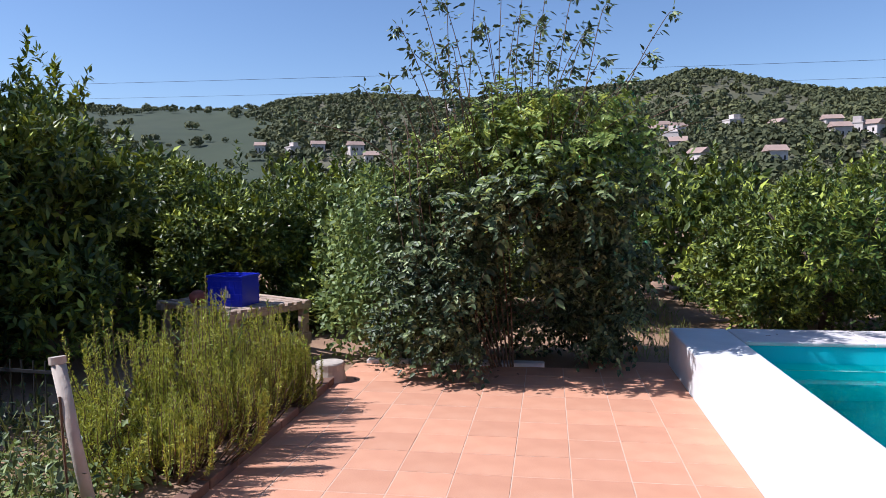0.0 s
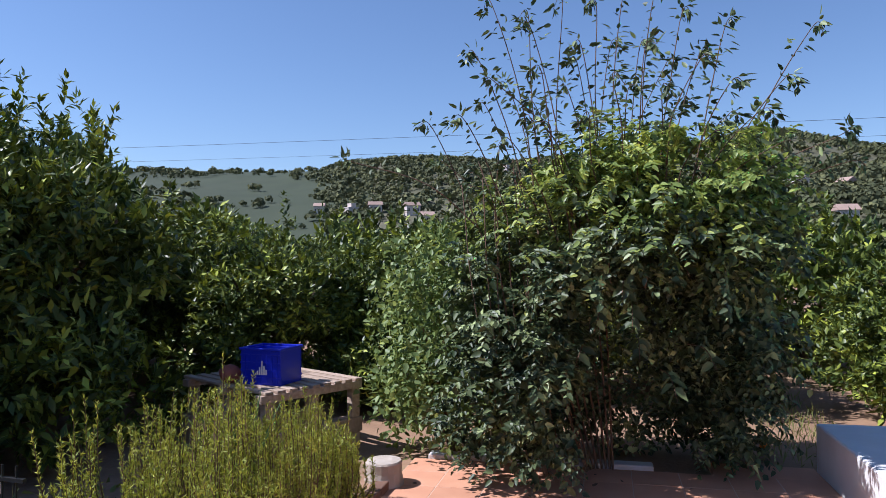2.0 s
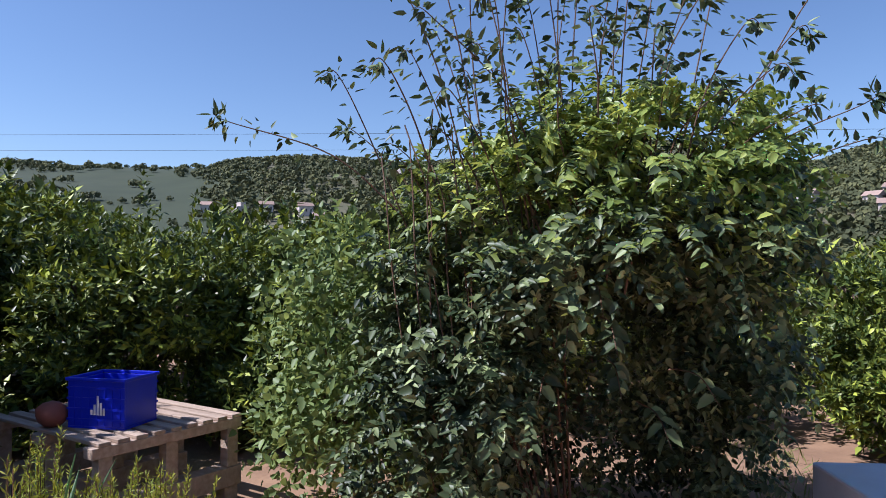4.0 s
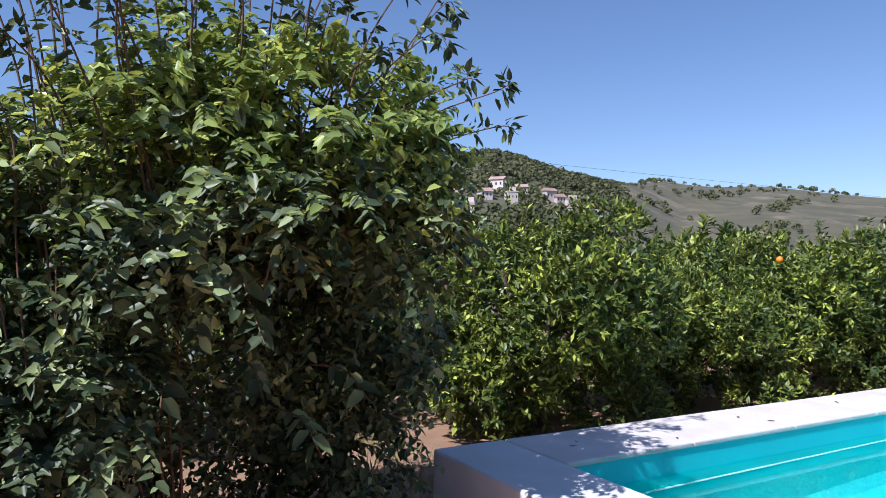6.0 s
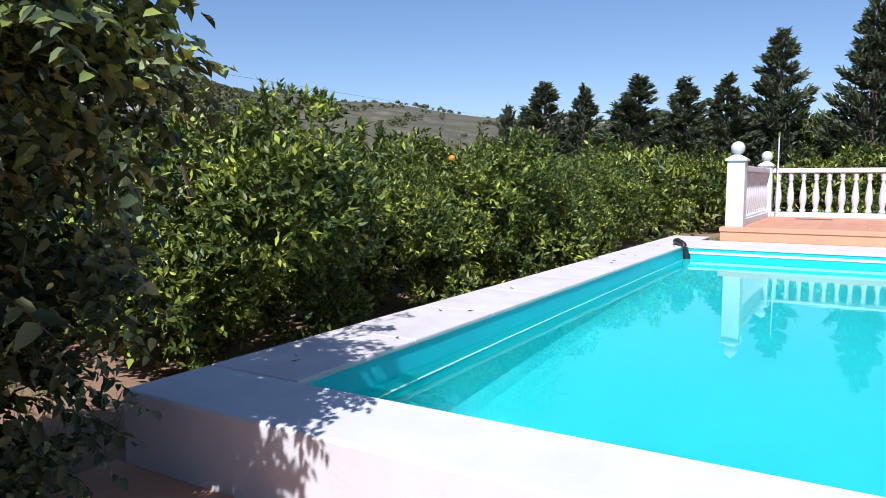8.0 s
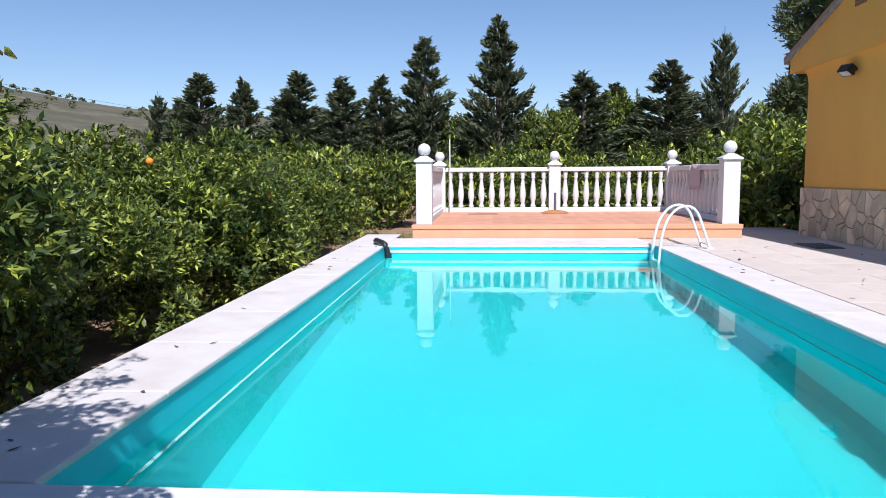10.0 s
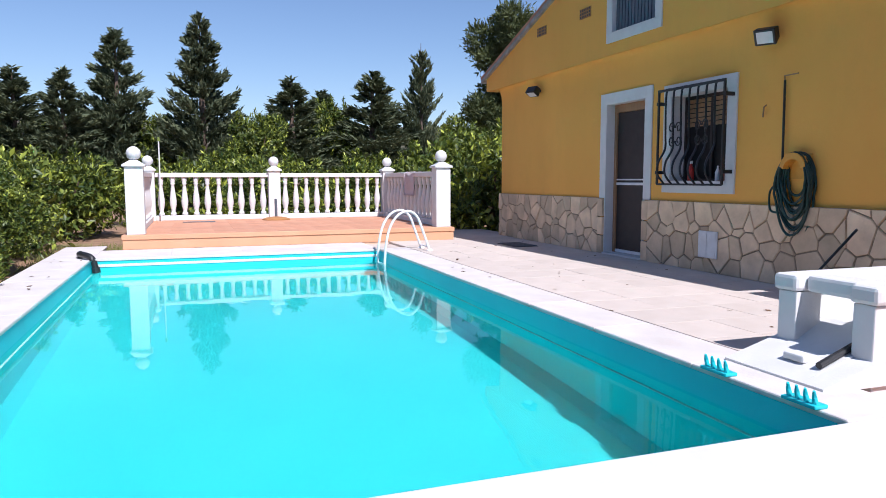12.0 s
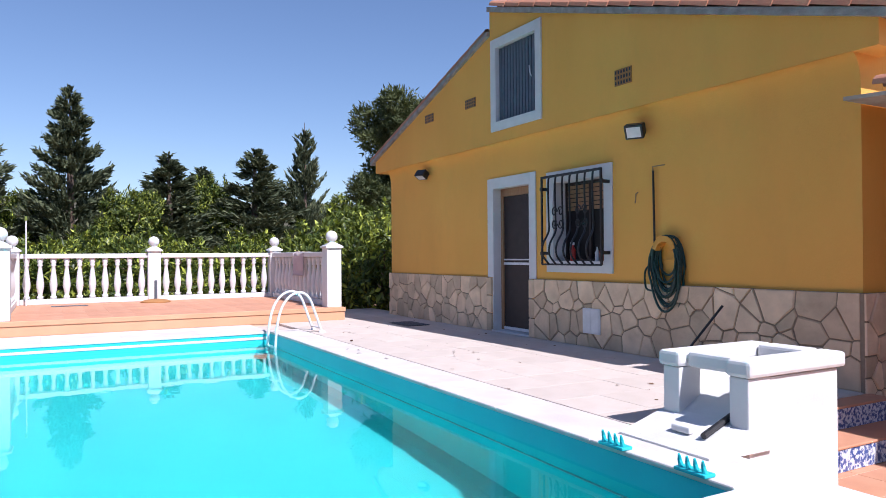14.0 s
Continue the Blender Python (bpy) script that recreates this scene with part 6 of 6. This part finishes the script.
# ---- pieces of floors and walls ----


def tile_mesh(name, w, d, th, mat, bev=0.004):
    bm = bmesh.new()
    lo = [(-w / 2, -d / 2), (w / 2, -d / 2), (w / 2, d / 2), (-w / 2, d / 2)]
    r0 = [bm.verts.new((x, y, -th)) for x, y in lo]
    r1 = [bm.verts.new((x, y, -bev)) for x, y in lo]
    r2 = [bm.verts.new((x - math.copysign(bev, x), y - math.copysign(bev, y), 0)) for x, y in lo]
    for a, b in ((r0, r1), (r1, r2)):
        for k in range(4):
            bm.faces.new((a[k], a[(k + 1) % 4], b[(k + 1) % 4], b[k]))
    bm.faces.new(r2)
    me = bpy.data.meshes.new(name)
    bm.to_mesh(me)
    bm.free()
    me.materials.append(mat)
    return me


def lay(parent, me, x0, y0, x1, y1, z, px, py, off=0.0):
    nx, ny = int(round((x1 - x0) / px)), int(round((y1 - y0) / py))
    rnd = random.Random(int(x0 * 100 + y0 * 10))
    for j in range(ny):
        for i in range(nx):
            o = new("tile", me)
            o.parent = parent
            o.matrix_basis = pose(x0 + (i + 0.5) * px, y0 + (j + 0.5) * py, z + rnd.uniform(-0.001, 0.001), rnd.uniform(-0.12, 0.12), rnd.uniform(-0.12, 0.12), 0)


P = (WX0 - FX0) / 9
T_FLOOR = tile_mesh("tile", P - 0.006, P - 0.006, 0.012, M_TERRACOTTA, 0.0012)
lay(floor, T_FLOOR, FX0, FY1 - 30 * P, WX0, FY1, 0.0, P, P)
lay(floor2, T_FLOOR, WX0 + 0.003, 3.6 - 14 * P, WX0 + 0.003 + 4 * P, 3.6, 0.0, P, P)
T_TERR = tile_mesh("tile", 0.333 - 0.004, 0.333 - 0.004, 0.02, M_TERRACOTTA, 0.0012)
lay(te, T_TERR, TX0 + 0.02, TY0, TX0 + 0.02 + 12 * 0.333, TY1, TERR, 0.333, (TY1 - TY0) / 16)
part("riser", box(TX0 - 0.014, TY0 + 0.001, DECK + 0.001, TX0 - 0.001, TY1 - 0.001, TERR - 0.075, 0.003), M_RISER, te, "apricot painted riser")
part("nosing", box(TX0 - 0.03, TY0 - 0.012, TERR - 0.073, TX0 + 0.018, TY1 + 0.012, TERR - 0.001, 0.006), M_RISER, te, "apricot nosing along the terrace edge")
T_DECK = tile_mesh("slab", 0.5 - 0.004, 0.4696 - 0.004, 0.034, M_DECK, 0.0015)
lay(deck, T_DECK, 2.96, HOUSE_Y + 0.002, 2.96 + 21 * 0.5, 3.61, DECK, 0.5, 0.4696)


def voronoi_cells(w, h, n, seed, gap=0.0065):
    """Irregular flagstone outlines filling w by h."""
    r = np.random.default_rng(seed)
    pts, tries, least = [], 0, 0.8 * math.sqrt(w * h / n)
    while tries < 6000:
        tries += 1
        p = np.array([r.uniform(0.02, w - 0.02), r.uniform(0.04, h - 0.04)])
        need = least * r.uniform(0.6, 1.35)
        if all(math.hypot((p[0] - q[0]) * 1.15, p[1] - q[1]) > need for q in pts):
            pts.append(p)
    pts = np.array(pts)
    wt = r.uniform(-1, 1, len(pts)) * least ** 2 * 0.3
    cells = []
    for a in range(len(pts)):
        poly = [np.array(v) for v in ((0, 0), (w, 0), (w, h), (0, h))]
        for b in range(len(pts)):
            if a == b or np.abs(pts[a] - pts[b]).max() > 1.2:
                continue
            d = pts[b] - pts[a]
            dd = np.linalg.norm(d)
            m = (pts[a] + pts[b]) / 2 + d / dd * ((wt[a] - wt[b]) / (2 * dd) - gap)
            out = []
            for k in range(len(poly)):
                p, q = poly[k], poly[(k + 1) % len(poly)]
                sp, sq = (p - m) @ d, (q - m) @ d
                if sp <= 0:
                    out.append(p)
                if (sp < 0) != (sq < 0) and sp != sq:
                    out.append(p + (q - p) * sp / (sp - sq))
            poly = out
            if len(poly) < 3:
                break
        if len(poly) >= 3:
            cells.append(poly)
    return cells


def stone_band(name, length, h, n, seed, m):
    """Mortar backing with separate, slightly uneven stones. Local x along the wall, z up, y outwards."""
    e = empty(name)
    e.matrix_basis = m
    tagged(e, "irregular beige flagstone plinth with dark joints", "stone plinth", kind="structure")
    part("mortar", box(0, 0.001, 0, length, 0.036, h), M_MORTAR, e)
    r = random.Random(seed)
    for poly in voronoi_cells(length, h, n, seed):
        c = sum(poly) / len(poly)
        th = 0.045 + r.uniform(0, 0.015)
        bm = bmesh.new()
        rings = []
        for s, y in ((1.0, 0.034), (0.99, th - 0.006), (0.93, th)):
            rings.append([bm.verts.new((c[0] + (p[0] - c[0]) * s, y + (r.uniform(-0.003, 0.003) if s < 1 else 0), c[1] + (p[1] - c[1]) * s)) for p in poly])
        k = len(poly)
        for a, b in zip(rings, rings[1:]):
            for i in range(k):
                bm.faces.new((a[i], a[(i + 1) % k], b[(i + 1) % k], b[i]))
        bm.faces.new(rings[-1])
        part("stone", bm, M_STONE, e)


stone_band("plinth_1", 7.28 - HOUSE_X0, 0.78, 30, 3, pose(HOUSE_X0, HOUSE_Y, DECK))
stone_band("plinth_2", HOUSE_X1 - 8.455, 0.78, 27, 4, pose(8.455, HOUSE_Y, DECK))
stone_band("plinth_3", 2.4, 1.12, 22, 5, pose(HOUSE_X0, HOUSE_Y + 0.05, 0.0, 0, 0, 90) @ pose(-2.4, 0, 0))
for x, s in ((7.28, 0), (8.325, 1)):
    jb = empty("door_jamb_stone")
    tagged(jb, "stone faced door jamb below the surround", "door jamb", kind="structure")
    for k in range(3):
        part("stone", box(x + 0.003, HOUSE_Y - 0.16, DECK + 0.26 * k + 0.004, x + 0.127, HOUSE_Y + 0.055, DECK + 0.26 * k + 0.252, 0.01), M_STONE, jb)
